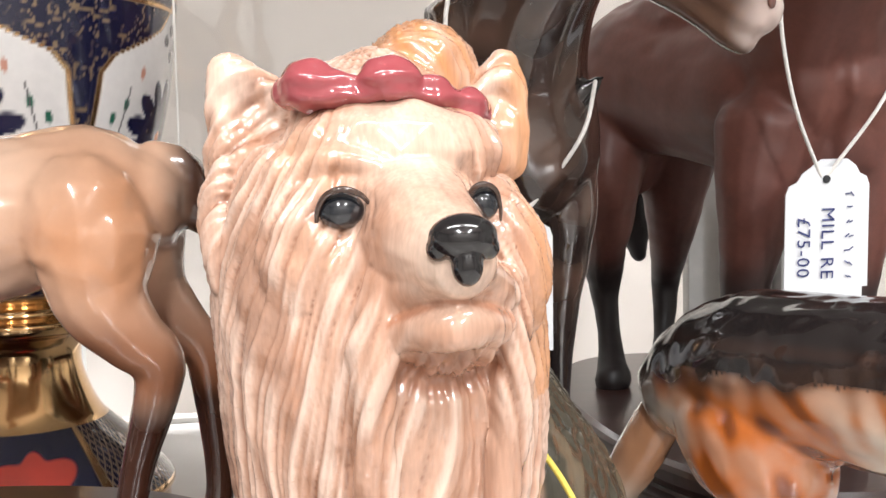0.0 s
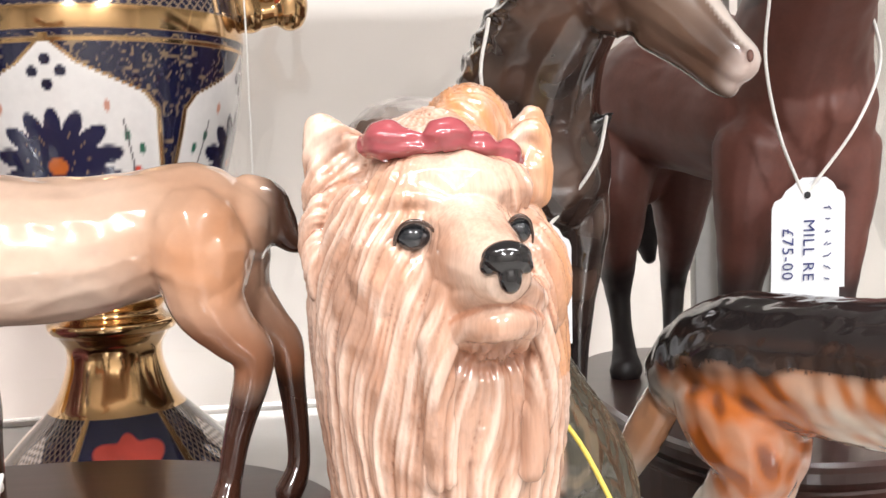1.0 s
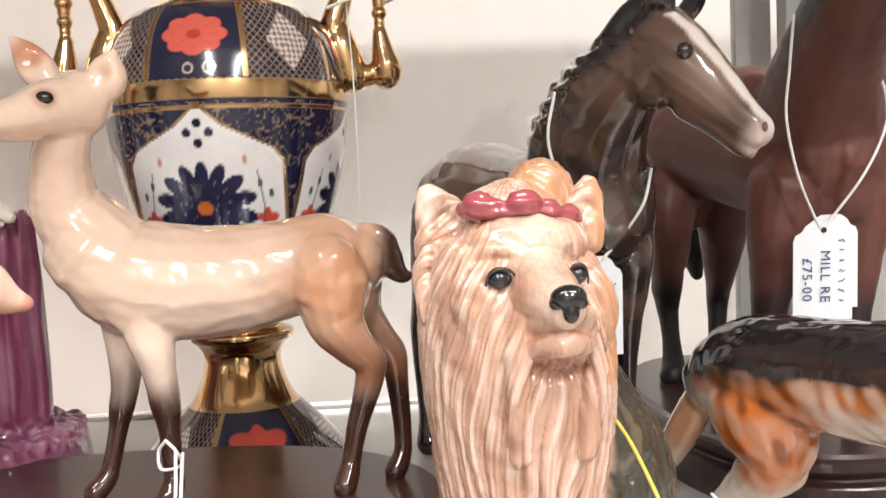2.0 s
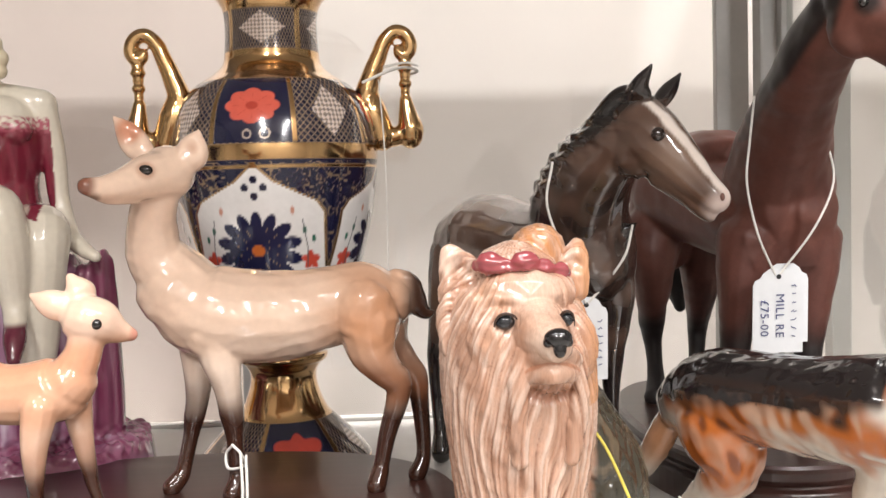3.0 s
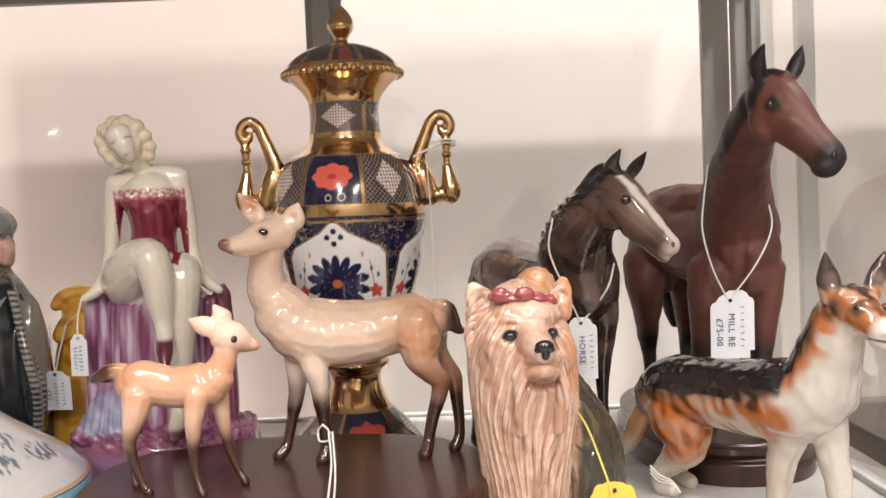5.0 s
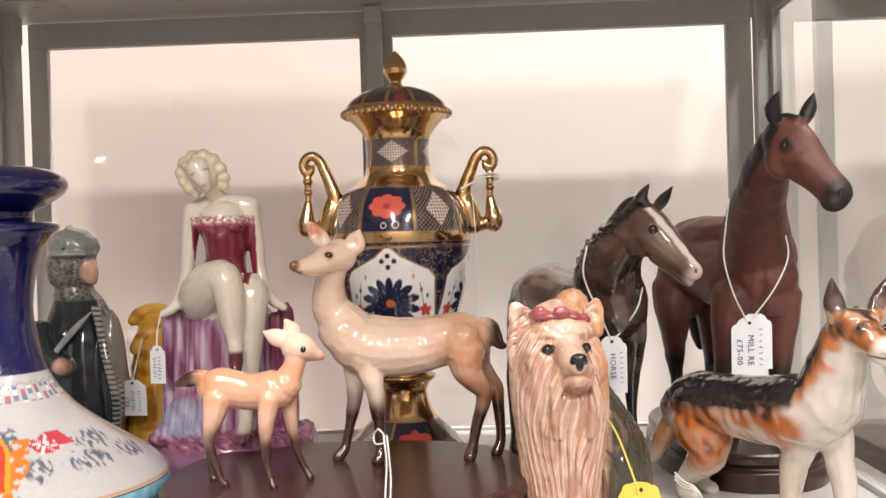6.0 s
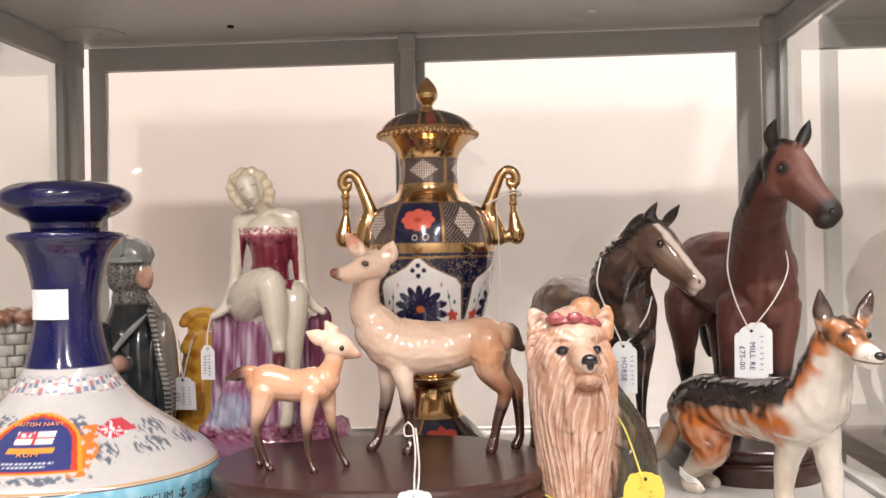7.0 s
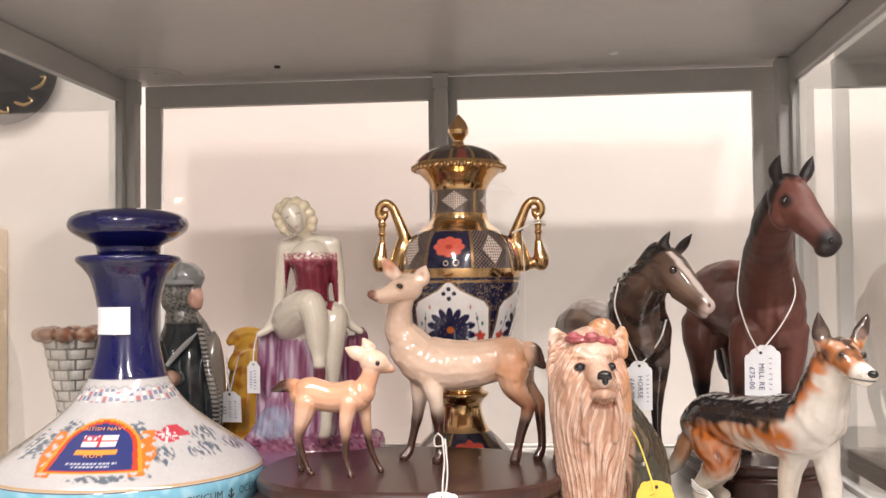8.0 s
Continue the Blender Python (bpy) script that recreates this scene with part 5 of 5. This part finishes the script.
# ---- seated lady statuette ----
def make_statuette():
    bm = bmesh.new()
    # trunk, leaning a little
    tube(bm, [(-250, 263, 108, 19), (-249, 264, 121, 19), (-247.5, 264, 133, 15.5), (-246.5, 264, 143, 13.6), (-245, 262, 155, 15.8), (-245.5, 260, 164, 17.2), (-247, 261, 173, 15), (-248, 262, 179, 8)], 20, up=(0, 1, 0))
    ball(bm, -253, 249, 163.5, 8, 7, 7)
    ball(bm, -237, 249, 164, 8, 7, 7)
    tube(bm, [(-267, 262, 174, 7), (-249, 262, 178.5, 7.5), (-229, 262, 176, 7)], 14)
    tube(bm, [(-248.5, 261, 178, 6.6), (-250, 257, 184, 6.0), (-252, 252, 190, 6.2)], 12)
    # tilted head and curled hair
    ball(bm, -254.5, 246, 197, 9.6, 9.5, 12.5)
    tube(bm, [(-251.5, 240, 189.5, 4.0), (-253.5, 238.5, 194, 6.2), (-257, 241, 201, 8.2)], 14)
    ball(bm, -253.8, 234.2, 195.2, 1.5, 1.9, 2.0)
    ball(bm, -259, 253, 201, 13, 11, 11.5)
    curls = ((-262, 246, 209.5, 6.4), (-254, 245, 210.5, 5.8), (-247, 246, 207.5, 5.6), (-242, 248, 201.5, 5.0), (-240, 250, 195, 4.8), (-241, 251, 189, 4.4), (-269, 247, 205.5, 5.8), (-272, 248, 199, 5.4), (-270.5, 249, 193, 5.0), (-266.5, 249, 187.5, 4.8), (-262, 250, 184, 3.8), (-258, 241, 208.5, 4.2), (-266, 242, 203.5, 4.0))
    for x, y, z, r in curls:
        ball(bm, -256 + (x + 256) * 0.88, y, 198 + (z - 198) * 0.92, r * 0.86)
    # arms propping her up
    tube(bm, [(-267, 262, 172, 7), (-271, 264, 152, 5.6), (-273, 264, 134, 4.8), (-276, 260, 119, 4.3), (-280, 254, 110, 3.8), (-286, 250, 106, 2.6)], 12)
    tube(bm, [(-229, 262, 173, 7), (-225.5, 264, 153, 5.5), (-224, 264, 134, 4.7), (-219, 260, 119, 4.2), (-212, 254, 112, 3.8), (-205, 250, 108, 2.6)], 12)
    # one leg crossed over the other
    tube(bm, [(-262, 264, 114, 17), (-258, 252, 119, 17), (-248, 239, 126.5, 14.6), (-239.5, 230, 129, 11.4), (-235.5, 228, 118, 9.8), (-234.5, 230, 103, 8.8), (-233.5, 230, 91, 5.8), (-232.5, 227, 83, 4.8), (-231, 221, 76, 4.8), (-230, 216, 69, 3.0)], 16)
    tube(bm, [(-238, 262, 115, 15), (-227.5, 246, 119, 13.4), (-225.5, 241, 108, 11.2), (-227, 241, 90, 10), (-228.5, 241, 66, 7.6), (-230, 240, 46, 5), (-230, 238, 36, 4.6), (-230, 230, 28, 4.6), (-229, 224, 25, 3.0)], 16)

    def paint(p):
        x, y, z = p.T
        n = wave(p, 5)
        c = np.tile(np.array((0.72, 0.66, 0.55)), (len(p), 1))
        torso = (np.abs(x + 246) < 21.5) & (y > 234)
        hem = 117 - 0.55 * np.abs(x + 241)
        legs = np.maximum(near(p, -247, 238, 126, 19, 0.06), near(p, -262, 250, 117, 18.5, 0.06))
        c = mix(c, (0.19, 0.020, 0.040), ramp(z + 1.0 * n, hem, hem + 2) * (1 - ramp(z, 164, 166)) * torso * (1 - legs))
        c = mix(c, (0.30, 0.045, 0.075), ramp(np.sin(x * 1.1), 0.2, 0.9) * ((z > 136) & (z < 162)) * torso * 0.5)
        c = mix(c, (0.40, 0.10, 0.14), ramp(z, 162, 164) * (1 - ramp(z, 169, 170.5)) * torso * (y < 262) * ramp(wave(p, 1.3), -0.5, 0.3))
        face = np.maximum(near(p, -254.5, 236.5, 196, 12.0, 0.12), near(p, -251, 241, 186, 8, 0.15))
        c = mix(c, (0.69, 0.60, 0.43), (1 - face) * ramp(z, 183.5, 186))
        c = mix(c, (0.45, 0.10, 0.12), near(p, -252.0, 235.6, 190.4, 2.0, 0.5) * 0.8)
        for ex, ez in ((-258.8, 196.8), (-250.6, 200.0)):
            c = mix(c, (0.16, 0.13, 0.11), (1 - ramp(np.hypot((x - ex) / 2.4, (z - ez - 0.35 * (x - ex)) / 0.8), 0.5, 1.1)) * (y < 242) * 0.7)
        c = mix(c, (0.12, 0.022, 0.040), ramp(-z, -84, -81) * (y < 229) * (z > 56))
        c = mix(c, (0.20, 0.06, 0.09), ramp(-z, -31, -28) * (z > 8))
        return c

    return figurine("lady_statuette", bm, paint, (-247, 250, 22), None, 0.0009, 3, (), None, "ivory glazed pottery lady in a maroon bodice, seated")


make_statuette()


def make_pedestal():
    """Tree stump and round base under the statuette."""
    bm = bmesh.new()
    steps = ((0.000, 0.0), (0.0, 0.05), (0.0005, 0.3), (0.0, 0.6), (0.001, 0.85), (0.004, 1.0))
    oval(-0.247, 0.272, 0.0575, 0.050, 2.2, FL, 0.024, steps, bm)
    for i in range(15):
        t = i / 14
        x = -286 + 78 * t
        y = 262 + 8 * abs(math.sin(i * 2.4))
        top_z = 104 + 4 * math.sin(i * 1.9) - (10 if 6 < i < 9 else 0)
        tube(bm, [(x, y, 14, 7.5), (x + math.sin(i) * 1.2, y, 60, 6.2), (x, y, top_z - 3, 5.6)], 10)
    tube(bm, [(-247, 274, 14, 34), (-247, 274, 60, 32), (-247, 274, 94, 30)], 20, up=(0, 1, 0))
    # folds of cloth spilling at the front
    for i in range(9):
        t = radians(-70 + 17 * i)
        tube(bm, [(-273 + 2 * math.sin(t), 251, 62, 2.0), (-273 + 9 * math.sin(t), 246 - 5 * math.cos(t), 42, 2.8), (-273 + 20 * math.sin(t), 244 - 11 * math.cos(t), 25, 3.4)], 8)

    def shape(p, n):
        x, y, z = p.T
        k = ramp(z, 24, 34)
        lumps = wave(p, 2.6) * (1 - k) * ramp(z, 18, 23) * 2.2
        return n * ((np.sin(x * 1.3 + 0.6 * np.sin(z / 9)) * 0.55 * k) + lumps)[:, None]

    def paint(p):
        x, y, z = p.T
        n, f = wave(p * np.array((1, 1, 0.15)), 3.5), wave(p, 3)
        c = np.tile(np.array((0.33, 0.16, 0.26)), (len(p), 1))
        c = mix(c, (0.55, 0.42, 0.52), ramp(n, 0.0, 0.6))
        c = mix(c, (0.17, 0.03, 0.09), ramp(-n, 0.1, 0.6) * 0.9)
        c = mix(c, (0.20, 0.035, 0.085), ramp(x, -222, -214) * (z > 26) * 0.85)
        c = mix(c, (0.36, 0.13, 0.22), 1 - ramp(z, 20, 30))
        c = mix(c, (0.24, 0.055, 0.12), (1 - ramp(z, 26, 34)) * ramp(f, -0.1, 0.4) * ramp(z, 14, 20))
        c = mix(c, (0.38, 0.20, 0.32), (1 - ramp(z, 14, 20)) * 0.9)
        c = mix(c, (0.30, 0.36, 0.50), near(p, -273, 240, 36, 19, 0.4) * ramp(z, 24, 30) * (0.7 + 0.3 * f))
        return c

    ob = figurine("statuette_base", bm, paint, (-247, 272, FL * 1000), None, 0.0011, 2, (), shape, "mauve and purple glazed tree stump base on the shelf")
    tagged(ob, category="pottery base")


make_pedestal()


# ---- knight jug with a tower handle ----
def make_jug():
    bm = bmesh.new()
    tube(bm, [(-372, 322, -8, 34), (-372, 322, 20, 34), (-371, 322, 55, 33), (-371, 322, 85, 29), (-373, 322, 106, 21), (-375, 321, 118, 15)], 22, up=(0, 1, 0))
    ball(bm, -376, 320, 138, 19, 18, 22)
    ball(bm, -374, 320, 152, 19.5, 18.5, 15)
    tube(bm, [(-360, 314, 140, 5), (-357, 312, 135, 4.5), (-358.5, 313, 128, 4.5)], 10)
    tube(bm, [(-393, 320, 148, 2), (-380, 302, 147, 2), (-360, 306, 147, 2)], 8)
    tube(bm, [(-374, 300, 152, 1.6), (-375, 308, 164, 1.6), (-376, 320, 168, 1.6)], 8)
    # shield edge and arm
    tube(bm, [(-352, 302, 110, 3.4), (-346, 296, 92, 3.6), (-342, 292, 76, 3.6), (-338, 290, 62, 3.6), (-335, 290, 48, 3.6), (-335, 292, 34, 3.6), (-338, 296, 12, 3.6)], 12)
    ball(bm, -341, 304, 58, 10, 13, 50)
    tube(bm, [(-392, 300, 92, 9), (-384, 291, 76, 8), (-372, 288, 68, 6.5)], 12)
    ball(bm, -372, 287, 68, 6.5)

    def paint(p):
        x, y, z = p.T
        n, f = wave(p, 7), wave(p, 1.5)
        c = np.tile(np.array((0.020, 0.028, 0.034)), (len(p), 1))
        c = mix(c, (0.050, 0.058, 0.062), ramp(n, 0.1, 0.8) * 0.5)
        c = mix(c, (0.24, 0.25, 0.24), ramp(z, 144, 147))
        c = mix(c, (0.20, 0.19, 0.17), ramp(z, 112, 115) * (1 - ramp(z, 144, 147)))
        c = mix(c, (0.06, 0.06, 0.05), ramp(z, 112, 115) * (1 - ramp(z, 144, 146)) * ramp(f, 0.0, 0.4))
        c = mix(c, (0.62, 0.36, 0.27), near(p, -357, 311, 134, 10, 0.25))
        c = mix(c, (0.62, 0.38, 0.28), near(p, -371, 286, 68, 8, 0.3))
        line = np.interp(z, (12, 34, 48, 62, 76, 92, 110), (-338, -335, -335, -338, -342, -346, -352))
        c = mix(c, (0.30, 0.27, 0.23), ramp(x - line, 1.5, 3.0) * (z < 112))
        rib = (1 - ramp(np.abs(x - line), 2.6, 3.6)) * (y < 300) * (z < 110)
        c = mix(c, (0.05, 0.05, 0.05), rib)
        c = mix(c, (0.48, 0.46, 0.42), rib * ramp(np.sin(z * 1.7), -0.2, 0.3))
        return c

    blade = bmesh.new()
    tube(blade, [(-377, 289, 78, 2.2), (-368, 288, 88, 2.4), (-358, 287.5, 98, 2.2), (-350, 288, 106, 0.5)], 8, flat=0.45)
    figurine("knight_jug", bm, paint, (-372, 322, FL * 1000), None, 0.0012, 4, [("sword", blade, (0.42, 0.42, 0.42), "grey glazed sword blade")], None, "glazed grey pottery jug shaped as a helmeted knight")
    tower = tagged(holder("tower_jug", (-0.474, 0.322, FL)), "white brick-patterned pottery tower with a brown rim", "jug")
    t = part("wall", lathe([(15, -12), (15, 40), (19, 62), (24.5, 88), (27, 100), (24, 101), (20, 96)], 64, 3, (-0.474 + 0.0, 0.322)), plain("mortar_glaze", (0.22, 0.20, 0.18), 0.25, coat=0.4), tower)
    BR = plain("white_brick_glaze", (0.66, 0.63, 0.58), 0.2, scale=300, vary=0.2, coat=0.5)
    prof = lambda z: 15 + max(0.0, z - 40) * 0.198
    for row in range(9):
        z0 = 20 + row * 9
        cnt = 9
        for k in range(cnt):
            mid = 2 * math.pi * (k + 0.5 * (row % 2)) / cnt
            half = math.pi / cnt * 0.88
            bm = bmesh.new()
            grid = []
            for zz in (z0 + 0.5, z0 + 2, z0 + 6.5, z0 + 8.2):
                edge = 0.1 if zz in (z0 + 0.5, z0 + 8.2) else 1.1
                grid.append([bm.verts.new((-0.474 + (prof(zz) + (0.1 if abs(s) == 1 else edge)) * 0.001 * math.cos(mid + half * s), 0.322 + (prof(zz) + (0.1 if abs(s) == 1 else edge)) * 0.001 * math.sin(mid + half * s), zz * 0.001)) for s in (-1, -0.8, 0, 0.8, 1)])
            for p, q in zip(grid, grid[1:]):
                for i in range(4):
                    bm.faces.new((p[i], p[i + 1], q[i + 1], q[i]))
            part("brick", bm, BR, t, smooth=True)
    bm = bmesh.new()
    for k in range(9):
        a = 2 * math.pi * k / 9
        ball(bm, -474 + 27 * math.cos(a), 322 + 27 * math.sin(a), 104, 10, 10, 7.5, fine=2)
    me = fused(bm, 0.001, 3)
    coloured(me, mix(np.tile(np.array((0.24, 0.10, 0.055)), (len(me.vertices), 1)), (0.45, 0.30, 0.22), ramp(wave(coords(me) * 1000, 5), 0.1, 0.7)))
    me.materials.clear()
    me.materials.append(GLAZE)
    me.polygons.foreach_set("use_smooth", [True] * len(me.polygons))
    rim = new("rim", me)
    rim.parent, rim.location = tower, Vector((0.474, -0.322, -FL))


make_jug()


# ---- yellow teapot ----
def make_teapot():
    bm = bmesh.new()
    tube(bm, [(-322, 340, -8, 24), (-322, 340, 20, 23), (-320, 340, 60, 20), (-318, 340, 86, 17)], 18, up=(0, 1, 0))
    tube(bm, [(-306, 335, 30, 9), (-303, 333, 60, 10), (-306, 334, 88, 9), (-312, 335, 101, 6), (-322, 334, 104, 5), (-331, 332, 101, 5), (-335, 330, 96, 4)], 14)
    tube(bm, [(-318, 330, 90, 6), (-326, 326, 84, 6), (-330, 324, 76, 6)], 12)
    tube(bm, [(-343, 318, 30, 7), (-346, 316, 55, 7), (-350, 316, 76, 7), (-354, 318, 88, 4)], 12)
    tube(bm, [(-300, 326, 92, 3), (-298, 325, 70, 3), (-300, 325, 46, 3)], 8)
    figurine("teapot", bm, lambda p: mix(np.tile(np.array((0.80, 0.44, 0.06)), (len(p), 1)), (0.55, 0.20, 0.02), ramp(wave(p, 6), 0.1, 0.8)), (-318, 345, FL * 1000), None, 0.0012, 3, (), None, "mustard yellow glazed pottery teapot with moulded curls")["category"] = "teapot"


make_teapot()


# ---- price tags on strings ----
def price_tag(middle, w, h, turn, lean, card, ink, columns, strings, label, scallop=False, roll=0.0, string_material=None):
    """A card tag; columns of words or of bars run down it. middle: mm of its centre."""
    m = Matrix.Translation([v * 0.001 for v in middle]) @ Euler((radians(lean), radians(roll), radians(turn))).to_matrix().to_4x4()
    at = [v * 0.001 for v in middle]
    tag = holder("price_tag", at)
    outline = []
    if scallop:
        for k in range(40):
            a = 2 * math.pi * k / 40
            b = 1 + 0.05 * abs(math.sin(a * 5))
            sx = abs(math.cos(a)) ** 0.6 * (1 if math.cos(a) > 0 else -1)
            sz = abs(math.sin(a)) ** 0.6 * (1 if math.sin(a) > 0 else -1)
            outline.append((w / 2 * sx * b, h / 2 * sz * b))
    else:
        outline = [(-w / 2, -h / 2), (w / 2, -h / 2), (w / 2, h * 0.30), (w * 0.46, h * 0.36), (w * 0.36, h * 0.39), (w * 0.30, h * 0.45), (w * 0.18, h * 0.5), (-w * 0.18, h * 0.5), (-w * 0.30, h * 0.45), (-w * 0.36, h * 0.39), (-w * 0.46, h * 0.36), (-w / 2, h * 0.30)]
    bm = bmesh.new()
    bow = lambda x: 0.35 * (x / (w / 2)) ** 2
    front = [bm.verts.new(m @ Vector((x * 0.001, bow(x) * 0.001, z * 0.001))) for x, z in outline]
    back = [bm.verts.new(m @ Vector((x * 0.001, (0.4 + bow(x)) * 0.001, z * 0.001))) for x, z in outline]
    bm.faces.new(front)
    bm.faces.new(back[::-1])
    for i in range(len(front)):
        bm.faces.new((front[i], back[i], back[(i + 1) % len(back)], front[(i + 1) % len(front)]))
    body = part("card", bm, card, tag)
    bm = bmesh.new()
    bmesh.ops.create_cone(bm, cap_ends=True, segments=16, radius1=0.0011, radius2=0.0011, depth=0.0002, matrix=m @ Matrix.Translation((0, -0.0002, h * 0.00041)) @ Euler((radians(90), 0, 0)).to_matrix().to_4x4())
    part("eyelet", bm, BLACKINK, body)
    for x, z, size, text in columns:
        if text:
            place = lambda u, v, x=x, z=z: m @ Vector(((x + v) * 0.001, -0.00025, (z - u) * 0.001))
            words(text, size, ink, place, body, 1.1)
        else:
            rng = random.Random(int(x * 10 + z))
            n = 7
            for k in range(n):
                bm = bmesh.new()
                zz = z + size * (0.5 - (k + 0.5) / n)
                ln = rng.uniform(0.8, 1.6)
                for q in range(2):
                    bmesh.ops.create_cube(bm, size=1.0, matrix=m @ Matrix.Translation(((x + (q - 0.5) * ln * 0.8) * 0.001, -0.0002, (zz + rng.uniform(-0.3, 0.3)) * 0.001)) @ Euler((0, radians(rng.uniform(-50, 50)), 0)).to_matrix().to_4x4() @ Matrix.Diagonal((ln * 0.001, 0.0001, 0.00035, 1)))
                part("bar", bm, ink, body)
    for pts in strings:
        bm = bmesh.new()
        tube(bm, [(x, y, z, 0.55) for x, y, z in pts], 8, 6)
        part("string", bm, string_material or STRING, tag, "", True)
    return tagged(tag, label, "price tag", "price tags")


price_tag((101, 243.5, 78), 22, 36, 3, 2, PAPER, INK, [], [], "plain white card tag behind the horse's price tag")
price_tag((96.5, 240, 75), 23, 38, 0, 3, PAPER, INK, [(7, 0, 27, ""), (0.5, -2, 5.4, "MILL RE"), (-6.5, -3, 5.4, "\u00a375-00")],
          [[(85, 236, 170), (80.5, 230, 150), (79.5, 231, 132), (86, 236, 110), (95, 239.5, 91.5)], [(122, 246, 150), (122.5, 241, 132), (112, 237, 112), (97, 239.5, 91.5)]], "white card price tag hanging from the brown horse's neck")
price_tag((6.5, 224, 68), 19, 36, 4, 3, PAPER, INK, [(6, -2, 22, ""), (0.5, -1, 5.0, "HORSE"), (-5.5, -2, 5.0, "\u00a360.00")],
          [[(-8.5, 212, 143), (-11, 212, 125), (-2, 216, 102), (6.5, 223.5, 83)], [(26, 219, 116), (22, 216, 104), (15, 222, 92), (7, 223.5, 83)]], "white card price tag hanging from the dark horse")
price_tag((5, 118, 1), 25, 36, 18, -6, YELLOW, BLACKINK, [(4, 0, 18, ""), (-4, -1, 6.0, "\u00a32")],
          [[(-8, 158, 50), (-2, 145, 40), (3, 122, 22), (5, 117.6, 13)], [(-56, 140, 4), (-34, 123, -1), (-8, 121, 4), (5, 117.6, 13)]], "yellow scalloped price tag tied round the terrier", True, 8, YSTRING)
price_tag((-123, 69.5, 8), 21, 26, 0, -3, PAPER, INK, [(3, 0, 12, ""), (-3, 0, 12, "")],
          [[(-137, 177, 40), (-134, 176, 37), (-133, 178, 32), (-139, 178, 31), (-140, 180, 36), (-137, 177, 40)], [(-134, 176, 37), (-130, 150, 26), (-126, 100, 21.5), (-123.5, 74, 19.5), (-123, 69, 19)], [(-132, 176, 36), (-127, 140, 24), (-123, 96, 21.5), (-122, 72, 19.5), (-123, 69, 18)]], "white scalloped price tag tied to the doe's leg", True)
price_tag((-289, 244, 73), 11, 25, -12, 0, PAPER, INK, [(1.5, -2, 16, ""), (-2, -2, 14, "")],
          [[(-287, 248, 106), (-289, 246, 95), (-289, 243.5, 83)]], "small white price tag on the statuette's base")
price_tag((-326, 300, 43), 20, 26, -8, 4, PAPER, INK, [(5, -2, 16, ""), (0, -2, 15, ""), (-5, -3, 4.5, "\u00a355")],
          [[(-333, 312, 84), (-329, 304, 68), (-326, 299.5, 54)], [(-322, 312, 84), (-324, 304, 68), (-326, 299.5, 54)]], "white card price tag on the yellow teapot")

# ---- string on the vase handle and the dog's leg ----
bm = bmesh.new()
tube(bm, [(-86, 272, 184, 0.7), (-74, 281, 190, 0.7), (-66, 293, 193, 0.7), (-60, 300, 192, 0.7), (-64, 308, 191, 0.7)], 8, 6)
tube(bm, [(-76, 290, 193, 0.6), (-66, 291, 195, 0.6), (-60, 295, 194, 0.6)], 8, 6)
tube(bm, [(-79, 282, 186, 0.3), (-77, 262, 150, 0.3), (-77, 258, 100, 0.3), (-78, 262, 60, 0.3)], 6, 4)
tagged(mesh_object("string_tie", bm, STRING, True, (-0.07, 0.29, 0.19)), "white cotton string tied round the gilt vase handle", "string")
bm = bmesh.new()
for k in range(3):
    tube(bm, [(40, 204, 4 - k * 2, 0.6), (44, 199 + k, 0 - k * 2, 0.6), (50, 197, -3 - k, 0.6), (54, 196, -9, 0.6)], 8, 6)
tagged(mesh_object("string_tie", bm, STRING, True, (0.045, 0.2, FL)), "white cotton string tied round the dog's hind leg", "string")

# ---- seen through the glass side ----
dish = lathe([(2, 0), (20, 1), (40, 5), (58, 9), (64, 12), (66, 13), (60, 14), (42, 11), (20, 7), (2, 6)], 72, 3)
bmesh.ops.transform(dish, matrix=Matrix.Translation((-0.690, 0.598, 0.402)) @ Euler((radians(90), 0, 0)).to_matrix().to_4x4(), verts=dish.verts)
hung = tagged(mesh_object("wall_dish", dish, plain("black_lacquer", (0.012, 0.013, 0.018), 0.15, scale=90, bump=0.6, coat=0.6), True, (-0.690, 0.598, 0.402)), "dark glazed ornamental dish hung on the wall", "dish")
for k in range(10):
    a = 2 * math.pi * k / 10
    bm = bmesh.new()
    tube(bm, [(-690 + 42 * math.cos(a), 586, 402 + 42 * math.sin(a), 1.6), (-690 + 50 * math.cos(a + 0.2), 585, 402 + 50 * math.sin(a + 0.2), 2.2), (-690 + 52 * math.cos(a + 0.4), 585, 402 + 52 * math.sin(a + 0.4), 1.4), (-690 + 46 * math.cos(a + 0.4), 586, 402 + 46 * math.sin(a + 0.4), 1.2)], 8)
    part("relief_scroll", bm, BRASS, hung, "", True)
tagged(mesh_object("upright_board", box(-0.98, -0.692, 0.575, 0.599, -1.1, 0.215, 0.003), plain("pale_wood", (0.40, 0.31, 0.22), 0.5, scale=60, vary=0.2, stretch=(1, 1, 0.1))), "pale wooden board standing against the wall", "board")
